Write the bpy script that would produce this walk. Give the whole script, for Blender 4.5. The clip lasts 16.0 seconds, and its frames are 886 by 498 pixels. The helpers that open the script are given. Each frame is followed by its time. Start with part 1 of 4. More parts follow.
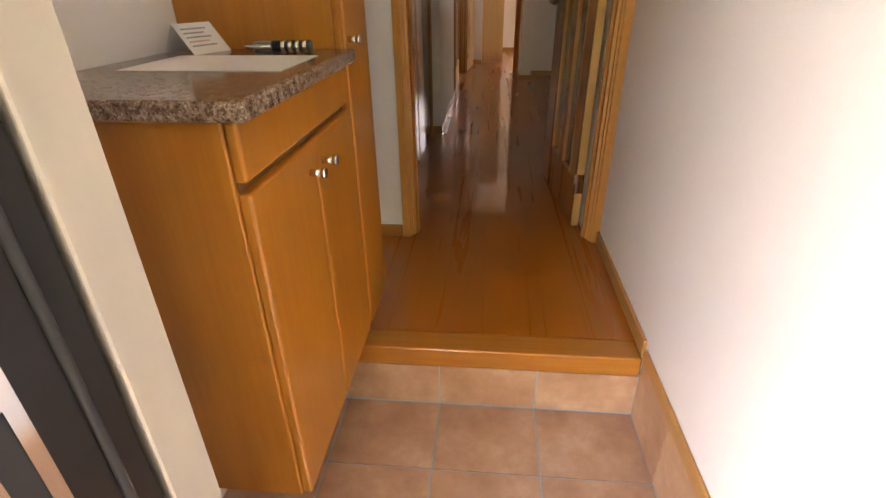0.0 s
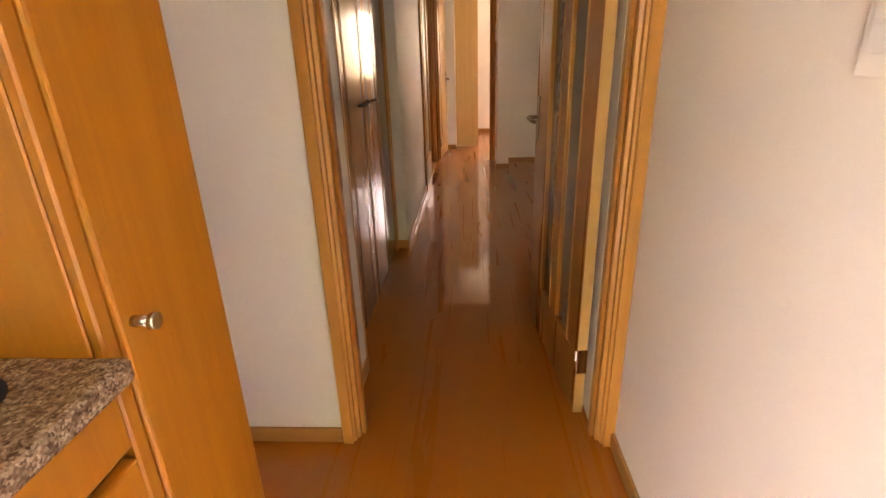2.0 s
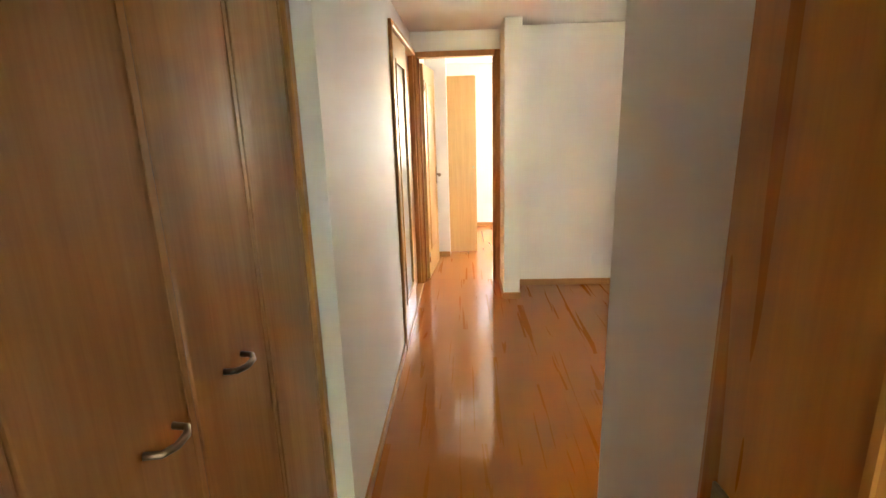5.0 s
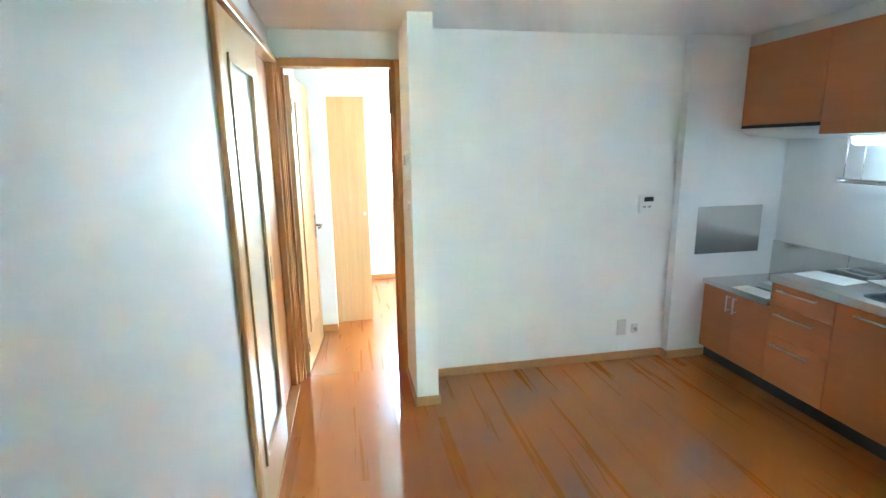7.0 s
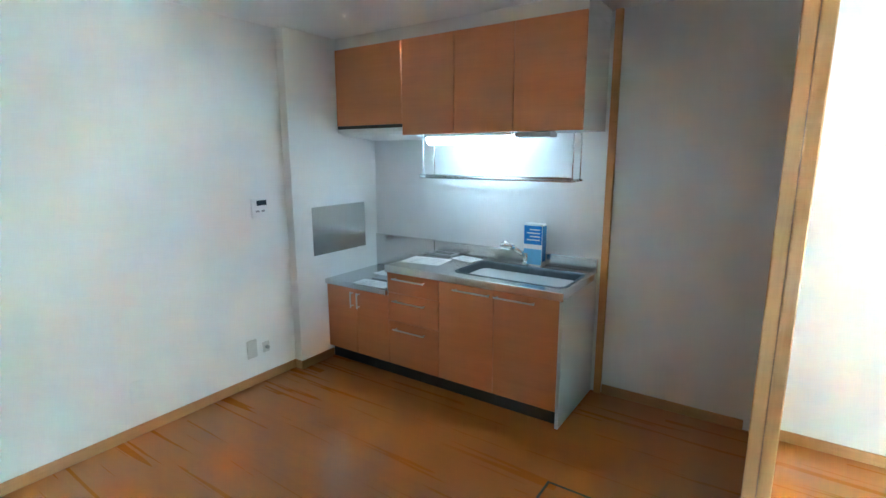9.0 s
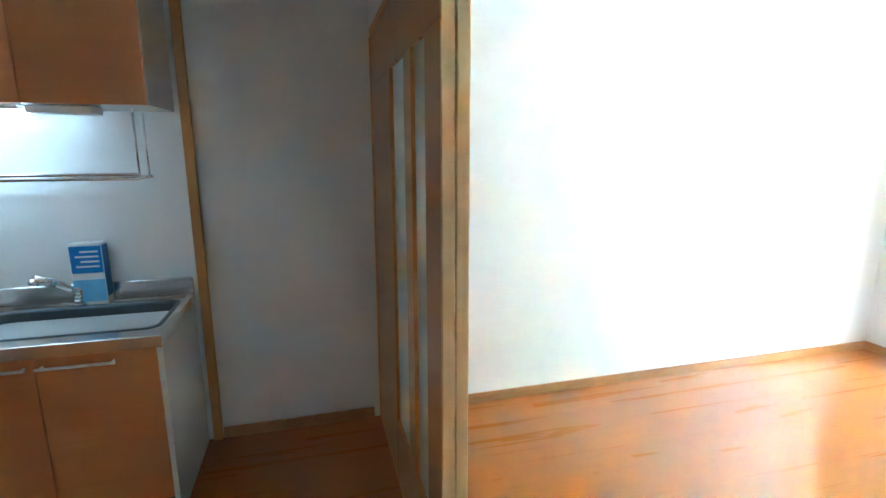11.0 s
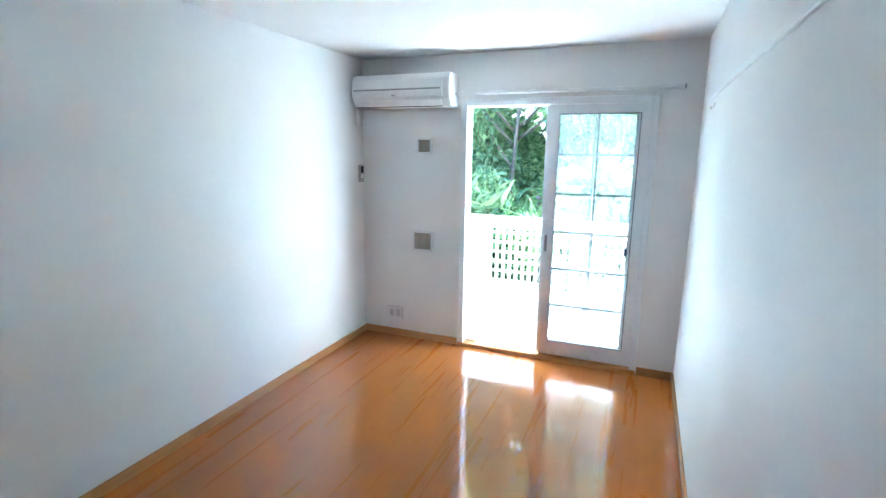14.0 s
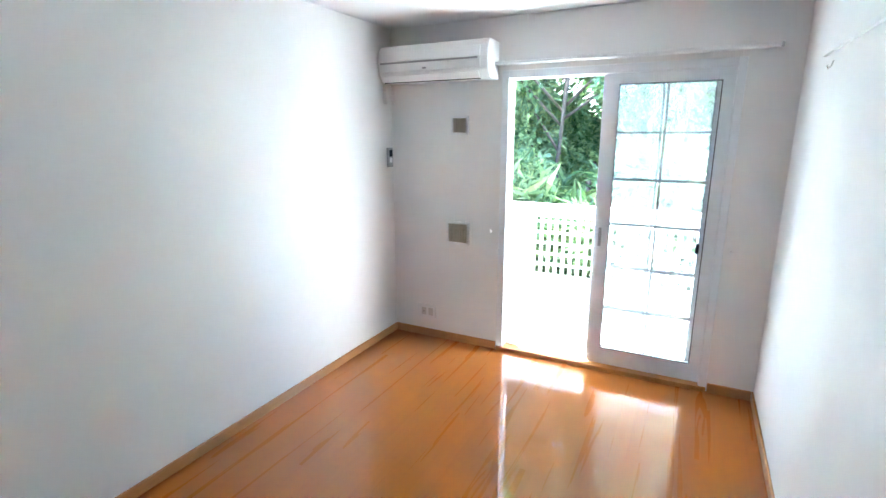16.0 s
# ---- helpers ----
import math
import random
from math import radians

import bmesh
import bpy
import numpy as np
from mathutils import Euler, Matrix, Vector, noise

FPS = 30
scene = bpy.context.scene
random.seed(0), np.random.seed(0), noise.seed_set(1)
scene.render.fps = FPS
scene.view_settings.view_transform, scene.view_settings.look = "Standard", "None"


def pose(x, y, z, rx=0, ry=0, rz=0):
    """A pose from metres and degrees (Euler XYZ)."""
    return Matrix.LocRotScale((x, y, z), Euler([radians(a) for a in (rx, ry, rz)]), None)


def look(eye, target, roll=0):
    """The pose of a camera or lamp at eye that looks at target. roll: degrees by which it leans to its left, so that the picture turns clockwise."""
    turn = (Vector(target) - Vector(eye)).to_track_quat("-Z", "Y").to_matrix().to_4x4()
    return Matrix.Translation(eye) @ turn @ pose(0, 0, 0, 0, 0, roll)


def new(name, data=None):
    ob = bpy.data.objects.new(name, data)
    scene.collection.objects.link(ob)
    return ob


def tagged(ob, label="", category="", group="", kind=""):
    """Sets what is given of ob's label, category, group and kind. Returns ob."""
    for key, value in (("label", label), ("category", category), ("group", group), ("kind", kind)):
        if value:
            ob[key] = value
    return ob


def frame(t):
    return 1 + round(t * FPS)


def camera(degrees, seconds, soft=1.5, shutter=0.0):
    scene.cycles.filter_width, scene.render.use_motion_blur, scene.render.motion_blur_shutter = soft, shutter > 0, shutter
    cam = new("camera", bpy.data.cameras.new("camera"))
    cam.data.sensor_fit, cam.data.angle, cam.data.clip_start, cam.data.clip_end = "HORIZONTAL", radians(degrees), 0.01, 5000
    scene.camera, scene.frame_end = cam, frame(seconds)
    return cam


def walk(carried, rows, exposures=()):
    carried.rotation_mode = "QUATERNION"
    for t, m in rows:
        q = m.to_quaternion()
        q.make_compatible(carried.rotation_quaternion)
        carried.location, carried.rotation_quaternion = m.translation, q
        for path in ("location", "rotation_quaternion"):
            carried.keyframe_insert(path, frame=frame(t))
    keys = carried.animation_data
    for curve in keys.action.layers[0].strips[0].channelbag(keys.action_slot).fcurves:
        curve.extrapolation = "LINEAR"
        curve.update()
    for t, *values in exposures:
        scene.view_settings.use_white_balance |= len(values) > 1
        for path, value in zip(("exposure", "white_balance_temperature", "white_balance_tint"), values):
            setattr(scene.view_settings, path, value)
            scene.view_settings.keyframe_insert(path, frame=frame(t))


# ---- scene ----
cam = camera(83.9, 16.0)
PATH = [
    (0, (0.991, -1.081, 1.074), (0.827, 0.674, 0.129), -0.7),
    (0.5, (1.015, -1.012, 1.09), (0.891, 0.792, 0.235), -1.6),
    (0.7, (1.022, -0.957, 1.096), (0.912, 0.868, 0.285), -1.8),
    (1, (1.048, -0.839, 1.122), (0.889, 1.014, 0.388), -2.5),
    (1.5, (1.052, -0.576, 1.17), (0.867, 1.29, 0.475), -2.2),
    (2, (1.049, -0.31, 1.241), (0.939, 1.552, 0.518), -1.8),
    (2.5, (1.084, 0.035, 1.317), (0.936, 1.946, 0.745), -2.6),
    (3, (1.086, 0.312, 1.386), (0.889, 2.201, 0.76), -3.0),
    (3.5, (1.018, 0.578, 1.503), (0.948, 2.505, 0.973), -3.1),
    (6, (1.051, 2.015, 1.558), (0.955, 3.955, 1.082), -0.8),
    (6.3, (0.983, 2.223, 1.577), (1.037, 4.173, 1.135), -1.1),
    (6.5, (0.972, 2.361, 1.576), (1.078, 4.308, 1.129), -1.0),
    (7, (1.021, 2.706, 1.584), (1.384, 4.63, 1.175), -0.8),
    (7.5, (1.019, 3.003, 1.54), (2.037, 4.689, 1.19), -0.4),
    (8, (1.031, 3.114, 1.536), (2.455, 4.472, 1.177), -0.3),
    (8.2, (1.061, 3.102, 1.525), (2.554, 4.382, 1.163), 0.1),
    (10.5, (1.410, 3.325, 1.488), (3.325, 3.650, 1.007), -1.3),
    (11, (1.605, 3.425, 1.455), (3.500, 2.92, 1.06), -0.2),
    (11.4, (1.734, 3.302, 1.503), (3.383, 2.262, 1.057), 0.8),
    (11.5, (1.782, 3.273, 1.505), (3.334, 2.092, 1.062), 0.5),
    (12, (1.89, 3.182, 1.58), (3.059, 1.612, 1.169), -0.0),
    (12.5, (1.931, 3.157, 1.627), (2.958, 1.478, 1.273), 0.4),
    (13, (1.946, 3.159, 1.609), (2.893, 1.432, 1.266), 0.2),
    (13.5, (1.945, 3.149, 1.596), (2.78, 1.375, 1.205), 0.4),
    (14, (1.931, 3.144, 1.579), (2.669, 1.327, 1.187), 0.7),
    (14.5, (1.949, 3.157, 1.573), (2.59, 1.307, 1.166), 0.7),
    (15, (1.966, 3.166, 1.6), (2.807, 1.399, 1.189), 0.3),
    (15.5, (2.007, 3.071, 1.576), (2.894, 1.338, 1.121), -0.7),
    (16, (2.074, 2.726, 1.559), (2.957, 0.991, 1.102), -0.1),
]
EXPOSURES = [
    (0, 4.5, 10000, 35), (1.0, 4.4, 9800, 37), (1.5, 4.75, 11000, 38), (2.0, 5.3, 12000, 41), (2.5, 5.35, 16000, 53), (3.1, 5.8, 16000, 53), (3.7, 6.6, 14500, 48),
    (5.8, 6.6, 5600, 2), (6.5, 6.95, 5250, -2), (8.0, 7.2, 4950, -5), (10.3, 7.2, 4950, -5), (11.0, 6.6, 5000, -4), (11.6, 5.8, 5000, -2),
    (12.2, 5.1, 4800, -2), (14.5, 4.8, 4900, 2), (16, 4.85, 5300, 6),
]
walk(cam, [(t, look(eye, target, roll)) for t, eye, target, roll in PATH], EXPOSURES)

# ---- daylight and lamps ----
world = bpy.data.worlds.new("daylight")
scene.world = world
world.use_nodes = True
wt = world.node_tree
sky = wt.nodes.new("ShaderNodeTexSky")
sky.sky_type, sky.sun_disc = "NISHITA", False
SUN_TO = Vector((0.42, -0.30, 0.86)).normalized()
sky.sun_elevation = math.asin(SUN_TO.z)
sky.sun_rotation = math.atan2(SUN_TO.x, SUN_TO.y)
wt.links.new(sky.outputs[0], wt.nodes["Background"].inputs[0])
wt.nodes["Background"].inputs[1].default_value = 0.15
sun_data = bpy.data.lights.new("sun", "SUN")
sun_data.energy, sun_data.angle, sun_data.color = 5.0, radians(0.5), (1.0, 0.95, 0.87)
sun = new("sun", sun_data)
sun.rotation_euler = SUN_TO.to_track_quat("Z", "Y").to_euler()


def window_light(name, m, width, height, watts, color=(0.93, 0.97, 1.0)):
    data = bpy.data.lights.new(name, "AREA")
    data.shape, data.size, data.size_y, data.energy, data.color = "RECTANGLE", width, height, watts, color
    ob = new(name, data)
    ob.matrix_world = m
    return ob


window_light("back_room_daylight", look((1.95, 8.75, 1.5), (1.6, 6.0, 0.6)), 0.9, 1.0, 0.72, (1.0, 0.95, 0.88))

# ---- materials ----
def material(name):
    m = bpy.data.materials.new(name)
    m.use_nodes = True
    nt = m.node_tree
    return m, nt, nt.nodes["Principled BSDF"]


def node(nt, kind, **inputs):
    n = nt.nodes.new(kind)
    for key, value in inputs.items():
        n.inputs[key.replace("_", " ")].default_value = value
    return n


def ramp(nt, source, stops):
    r = nt.nodes.new("ShaderNodeValToRGB")
    els = r.color_ramp.elements
    while len(els) < len(stops):
        els.new(0.5)
    for e, (p, c) in zip(els, stops):
        e.position, e.color = p, (*c, 1)
    nt.links.new(source, r.inputs[0])
    return r.outputs[0]


def coords(nt, stretch=(1, 1, 1), shift=False):
    tc = nt.nodes.new("ShaderNodeTexCoord")
    mp = nt.nodes.new("ShaderNodeMapping")
    mp.inputs["Scale"].default_value = stretch
    nt.links.new(tc.outputs["Object"], mp.inputs["Vector"])
    if shift:
        info = nt.nodes.new("ShaderNodeObjectInfo")
        mul = nt.nodes.new("ShaderNodeMath")
        mul.operation = "MULTIPLY"
        mul.inputs[1].default_value = 37.0
        nt.links.new(info.outputs["Random"], mul.inputs[0])
        nt.links.new(mul.outputs[0], mp.inputs["Location"])
    return mp.outputs[0]


def bump(nt, bsdf, height, strength, distance=0.002):
    b = nt.nodes.new("ShaderNodeBump")
    b.inputs["Strength"].default_value, b.inputs["Distance"].default_value = strength, distance
    nt.links.new(height, b.inputs["Height"])
    nt.links.new(b.outputs[0], bsdf.inputs["Normal"])


def plain(name, color, rough=0.5, metal=0.0, vary=0.06, scale=30.0, relief=0.0, coat=0.0):
    m, nt, p = material(name)
    n = node(nt, "ShaderNodeTexNoise", Scale=scale, Detail=4.0)
    nt.links.new(coords(nt), n.inputs["Vector"])
    lo, hi = [tuple(max(0, min(1, c * (1 + k * vary))) for c in color) for k in (-1, 1)]
    nt.links.new(ramp(nt, n.outputs[0], [(0.3, lo), (0.7, hi)]), p.inputs["Base Color"])
    p.inputs["Roughness"].default_value, p.inputs["Metallic"].default_value = rough, metal
    p.inputs["Coat Weight"].default_value = coat
    if relief:
        bump(nt, p, n.outputs[0], relief)
    return m


def wood(name, dark, light, rough=0.35, grain=(28, 28, 1.4), coat=0.15, shift=False, tone=0.0, relief=0.05):
    """Fine grain along one axis, broad figure over it, and a tone of its own for each piece."""
    m, nt, p = material(name)
    v = coords(nt, grain, shift)
    fine = node(nt, "ShaderNodeTexNoise", Scale=3.2, Detail=7.0, Roughness=0.62, Distortion=0.4)
    broad = node(nt, "ShaderNodeTexNoise", Scale=0.35, Detail=2.0, Distortion=1.2)
    nt.links.new(v, fine.inputs["Vector"])
    nt.links.new(v, broad.inputs["Vector"])
    mix = nt.nodes.new("ShaderNodeMath")
    mix.operation = "MULTIPLY_ADD"
    mix.inputs[1].default_value = 0.45
    nt.links.new(fine.outputs[0], mix.inputs[0])
    half = nt.nodes.new("ShaderNodeMath")
    half.operation = "MULTIPLY"
    half.inputs[1].default_value = 0.55
    nt.links.new(broad.outputs[0], half.inputs[0])
    nt.links.new(half.outputs[0], mix.inputs[2])
    color = ramp(nt, mix.outputs[0], [(0.32, dark), (0.66, light)])
    if tone:
        info = nt.nodes.new("ShaderNodeObjectInfo")
        span = nt.nodes.new("ShaderNodeMapRange")
        span.inputs["To Min"].default_value, span.inputs["To Max"].default_value = 1 - tone, 1 + tone
        nt.links.new(info.outputs["Random"], span.inputs["Value"])
        hsv = nt.nodes.new("ShaderNodeHueSaturation")
        nt.links.new(span.outputs[0], hsv.inputs["Value"])
        nt.links.new(color, hsv.inputs["Color"])
        color = hsv.outputs[0]
    nt.links.new(color, p.inputs["Base Color"])
    rr = nt.nodes.new("ShaderNodeMapRange")
    rr.inputs["To Min"].default_value, rr.inputs["To Max"].default_value = rough * 0.85, rough * 1.2
    nt.links.new(broad.outputs[0], rr.inputs["Value"])
    nt.links.new(rr.outputs[0], p.inputs["Roughness"])
    p.inputs["Coat Weight"].default_value, p.inputs["Coat Roughness"].default_value = coat, 0.04 if coat > 0.4 else 0.12
    if relief:
        bump(nt, p, fine.outputs[0], relief, 0.0008)
    return m


def wallpaper(name, color):
    m, nt, p = material(name)
    v = coords(nt)
    weave = node(nt, "ShaderNodeTexNoise", Scale=260.0, Detail=3.0)
    ribs = nt.nodes.new("ShaderNodeTexWave")
    ribs.inputs["Scale"].default_value, ribs.inputs["Distortion"].default_value = 75.0, 6.0
    ribs.bands_direction = "Z"
    stain = node(nt, "ShaderNodeTexNoise", Scale=1.7, Detail=5.0)
    for n in (weave, ribs, stain):
        nt.links.new(v, n.inputs["Vector"])
    lo = tuple(c * 0.955 for c in color)
    nt.links.new(ramp(nt, stain.outputs[0], [(0.3, lo), (0.7, color)]), p.inputs["Base Color"])
    p.inputs["Roughness"].default_value = 0.62
    add = nt.nodes.new("ShaderNodeMath")
    add.operation = "ADD"
    nt.links.new(weave.outputs[0], add.inputs[0])
    nt.links.new(ribs.outputs["Fac"], add.inputs[1])
    bump(nt, p, add.outputs[0], 0.12, 0.0012)
    return m


def granite(name):
    m, nt, p = material(name)
    v = coords(nt)
    cells = node(nt, "ShaderNodeTexVoronoi", Scale=330.0)
    cloud = node(nt, "ShaderNodeTexNoise", Scale=70.0, Detail=5.0)
    nt.links.new(v, cells.inputs["Vector"])
    nt.links.new(v, cloud.inputs["Vector"])
    speck = ramp(nt, cells.outputs["Color"], [(0.15, (0.14, 0.095, 0.07)), (0.4, (0.27, 0.185, 0.135)), (0.6, (0.36, 0.26, 0.195)), (0.85, (0.50, 0.41, 0.34))])
    tint = ramp(nt, cloud.outputs[0], [(0.35, (0.45, 0.38, 0.33)), (0.65, (1, 0.95, 0.9))])
    mul = nt.nodes.new("ShaderNodeMix")
    mul.data_type, mul.blend_type = "RGBA", "MULTIPLY"
    mul.inputs["Factor"].default_value = 1.0
    nt.links.new(speck, mul.inputs["A"])
    nt.links.new(tint, mul.inputs["B"])
    nt.links.new(mul.outputs["Result"], p.inputs["Base Color"])
    p.inputs["Roughness"].default_value = 0.13
    return m


def tile_clay(name):
    m, nt, p = material(name)
    v = coords(nt, (1, 1, 1), True)
    cloud = node(nt, "ShaderNodeTexNoise", Scale=7.0, Detail=6.0, Roughness=0.65)
    fine = node(nt, "ShaderNodeTexNoise", Scale=160.0, Detail=3.0)
    nt.links.new(v, cloud.inputs["Vector"])
    nt.links.new(v, fine.inputs["Vector"])
    nt.links.new(ramp(nt, cloud.outputs[0], [(0.3, (0.40, 0.22, 0.13)), (0.55, (0.52, 0.31, 0.19)), (0.75, (0.62, 0.42, 0.28))]), p.inputs["Base Color"])
    p.inputs["Roughness"].default_value = 0.42
    bump(nt, p, fine.outputs[0], 0.12, 0.001)
    return m


def glass(name, rough=0.0, tint=(0.97, 0.99, 0.99)):
    m, nt, p = material(name)
    p.inputs["Base Color"].default_value = (*tint, 1)
    p.inputs["Transmission Weight"].default_value = 1.0
    p.inputs["Roughness"].default_value, p.inputs["IOR"].default_value = rough, 1.45
    return m


def glowing(name, color, strength):
    m, nt, p = material(name)
    p.inputs["Base Color"].default_value = (0.9, 0.9, 0.9, 1)
    p.inputs["Emission Color"].default_value = (*color, 1)
    p.inputs["Emission Strength"].default_value = strength
    return m


def leafage(name, dark, light):
    m, nt, p = material(name)
    geo = nt.nodes.new("ShaderNodeNewGeometry")
    nt.links.new(ramp(nt, geo.outputs["Random Per Island"], [(0.0, dark), (0.6, light), (1.0, (light[0] * 1.5, light[1] * 1.3, light[2]))]), p.inputs["Base Color"])
    p.inputs["Roughness"].default_value = 0.45
    through_light = nt.nodes.new("ShaderNodeBsdfTranslucent")
    nt.links.new(ramp(nt, geo.outputs["Random Per Island"], [(0.0, (0.12, 0.24, 0.07)), (1.0, (0.52, 0.60, 0.22))]), through_light.inputs["Color"])
    mix = nt.nodes.new("ShaderNodeMixShader")
    mix.inputs[0].default_value = 0.45
    nt.links.new(p.outputs[0], mix.inputs[1])
    nt.links.new(through_light.outputs[0], mix.inputs[2])
    nt.links.new(mix.outputs[0], nt.nodes["Material Output"].inputs["Surface"])
    return m


WALL = wallpaper("wallpaper_white", (0.84, 0.83, 0.81))
CEIL = wallpaper("ceiling_paper", (0.85, 0.85, 0.84))
FLOOR = wood("floor_plank_wood", (0.436, 0.128, 0.0140), (0.456, 0.138, 0.0160), 0.28, (42, 1.6, 42), 0.6, True, 0.025, 0.0)
FLOOR_BSDF = next(n for n in FLOOR.node_tree.nodes if n.type == "BSDF_PRINCIPLED")
FLOOR_BSDF.inputs["Specular IOR Level"].default_value = 0.15
FLOOR_BSDF.inputs["Coat Weight"].default_value = 1.0
FLOOR_JOINT = plain("floor_joint", (0.42, 0.125, 0.014), 0.28, coat=1.0)
OAK = wood("honey_oak", (0.40, 0.128, 0.013), (0.52, 0.190, 0.025), 0.33)
OAK_LIGHT = wood("pale_oak", (0.56, 0.33, 0.13), (0.68, 0.43, 0.19), 0.35)
DOOR_WOOD = wood("door_wood", (0.35, 0.118, 0.022), (0.48, 0.19, 0.042), 0.28, coat=0.3)
CLOSET_WOOD = wood("closet_wood", (0.32, 0.135, 0.042), (0.43, 0.20, 0.07), 0.24, coat=0.35)
TRIM = wood("trim_wood", (0.46, 0.19, 0.042), (0.58, 0.265, 0.07), 0.38, (24, 24, 1.5))
BASE = wood("baseboard_wood", (0.40, 0.185, 0.055), (0.52, 0.26, 0.085), 0.36, (3, 3, 24))
KERB = wood("kerb_wood", (0.43, 0.145, 0.02), (0.54, 0.21, 0.035), 0.25, (1.6, 26, 26), 0.4)
TERRA = wood("kitchen_laminate", (0.57, 0.205, 0.068), (0.63, 0.235, 0.082), 0.32, (1.5, 1.5, 34), 0.2, relief=0.01)
GRANITE = granite("granite")
TILE = tile_clay("clay_tile")
GROUT = plain("grout", (0.36, 0.40, 0.44), 0.8, relief=0.1, scale=120)
STEEL = plain("stainless_steel", (0.62, 0.62, 0.61), 0.24, 1.0, 0.04, 60)
SINK_STEEL = plain("satin_sink_steel", (0.09, 0.11, 0.125), 0.5, 1.0, 0.05, 50)
SATIN = plain("satin_handle_metal", (0.82, 0.81, 0.79), 0.42, 0.9, 0.02)
CHROME = plain("chrome", (0.78, 0.77, 0.75), 0.12, 1.0, 0.02)
BRONZE = plain("bronzed_metal", (0.26, 0.20, 0.15), 0.3, 1.0, 0.05)
WHITE = plain("white_plastic", (0.80, 0.80, 0.79), 0.35, 0, 0.02)
SASH = plain("white_sash", (0.80, 0.82, 0.84), 0.35, 0, 0.02)
# darker than the white sash: the bars' backlit shade is put into this grey
BAR = plain("glazing_bar_backlit_grey", (0.58, 0.60, 0.62), 0.4, 0, 0.03)
ENAMEL = plain("white_panel", (0.78, 0.78, 0.76), 0.22, 0, 0.02, 4)
BLACK = plain("black_plastic", (0.02, 0.02, 0.022), 0.4)
HATCH_METAL = plain("dark_hatch_metal", (0.09, 0.08, 0.07), 0.4, 0.8)
DARK_METAL = plain("dark_door_metal", (0.016, 0.015, 0.014), 0.35, 0.3, 0.1)
CREAM_METAL = plain("cream_frame_metal", (0.60, 0.53, 0.43), 0.42, 0, 0.04, 12)
RUBBER = plain("rubber", (0.03, 0.03, 0.03), 0.6)
GREY = plain("grey_plastic", (0.34, 0.34, 0.34), 0.45)
SCREEN = plain("dark_screen", (0.03, 0.04, 0.05), 0.15)
BEIGE = plain("beige_filter", (0.50, 0.46, 0.37), 0.8, 0, 0.12, 200, 0.2)
IVORY = plain("ivory_plate", (0.60, 0.585, 0.55), 0.4, 0, 0.02)
PAPER = plain("paper", (0.82, 0.81, 0.78), 0.5, 0, 0.02)
PINK_INK = plain("pink_print", (0.72, 0.50, 0.46), 0.5)
INK = plain("grey_print", (0.38, 0.36, 0.35), 0.5)
BLUE = plain("blue_print", (0.02, 0.20, 0.55), 0.4)
LIGHT_BLUE = plain("light_blue_print", (0.20, 0.50, 0.78), 0.4)
GLASS = glass("clear_glass")


def dusty_glass(name, film):
    """Window glass under a thin uneven film of dust that scatters daylight."""
    m, nt, p = material(name)
    p.inputs["Base Color"].default_value = (0.97, 0.99, 0.99, 1)
    p.inputs["Transmission Weight"].default_value = 1.0
    p.inputs["Roughness"].default_value, p.inputs["IOR"].default_value = 0.0, 1.45
    dust = nt.nodes.new("ShaderNodeBsdfTranslucent")
    dust.inputs["Color"].default_value = (0.86, 0.93, 0.92, 1)
    cloud = node(nt, "ShaderNodeTexNoise", Scale=3.0, Detail=5.0)
    nt.links.new(coords(nt), cloud.inputs["Vector"])
    span = nt.nodes.new("ShaderNodeMapRange")
    span.inputs["To Min"].default_value, span.inputs["To Max"].default_value = film * 0.75, film * 1.25
    nt.links.new(cloud.outputs[0], span.inputs["Value"])
    mix = nt.nodes.new("ShaderNodeMixShader")
    nt.links.new(span.outputs[0], mix.inputs[0])
    nt.links.new(p.outputs[0], mix.inputs[1])
    nt.links.new(dust.outputs[0], mix.inputs[2])
    nt.links.new(mix.outputs[0], nt.nodes["Material Output"].inputs["Surface"])
    return m


DUSTY = dusty_glass("dusty_window_glass", 0.07)
MILKY = glass("milky_door_glass", 0.55, (0.93, 0.94, 0.92))
SMOKED = plain("frosted_door_glass", (0.16, 0.15, 0.14), 0.25, 0, 0.05, 40, 0.0, 0.4)
BALCONY = plain("balcony_white", (0.78, 0.79, 0.78), 0.55, 0, 0.05, 3)
CONCRETE = plain("concrete", (0.42, 0.41, 0.39), 0.85, 0, 0.15, 6, 0.2)
SOIL = plain("soil_and_grass", (0.09, 0.11, 0.045), 0.9, 0, 0.4, 2.5, 0.4)
BARK = plain("bark", (0.14, 0.10, 0.07), 0.9, 0, 0.3, 25, 0.5)
LEAF = leafage("leaf_green", (0.08, 0.15, 0.06), (0.25, 0.36, 0.18))
LEAF_PALE = leafage("leaf_pale", (0.14, 0.21, 0.10), (0.36, 0.45, 0.24))
TUBE = glowing("lit_tube_cover", (0.80, 0.92, 1.0), 0.15)

# ---- mesh tools ----
ORIGIN = {}


def box(a, b, bevel=0.0, seg=1):
    bm = bmesh.new()
    bmesh.ops.create_cube(bm, size=1)
    for v in bm.verts:
        v.co = Vector([min(a[i], b[i]) if v.co[i] < 0 else max(a[i], b[i]) for i in range(3)])
    if bevel:
        bmesh.ops.bevel(bm, geom=bm.edges[:], offset=bevel, segments=seg, affect="EDGES", profile=0.5)
    return bm


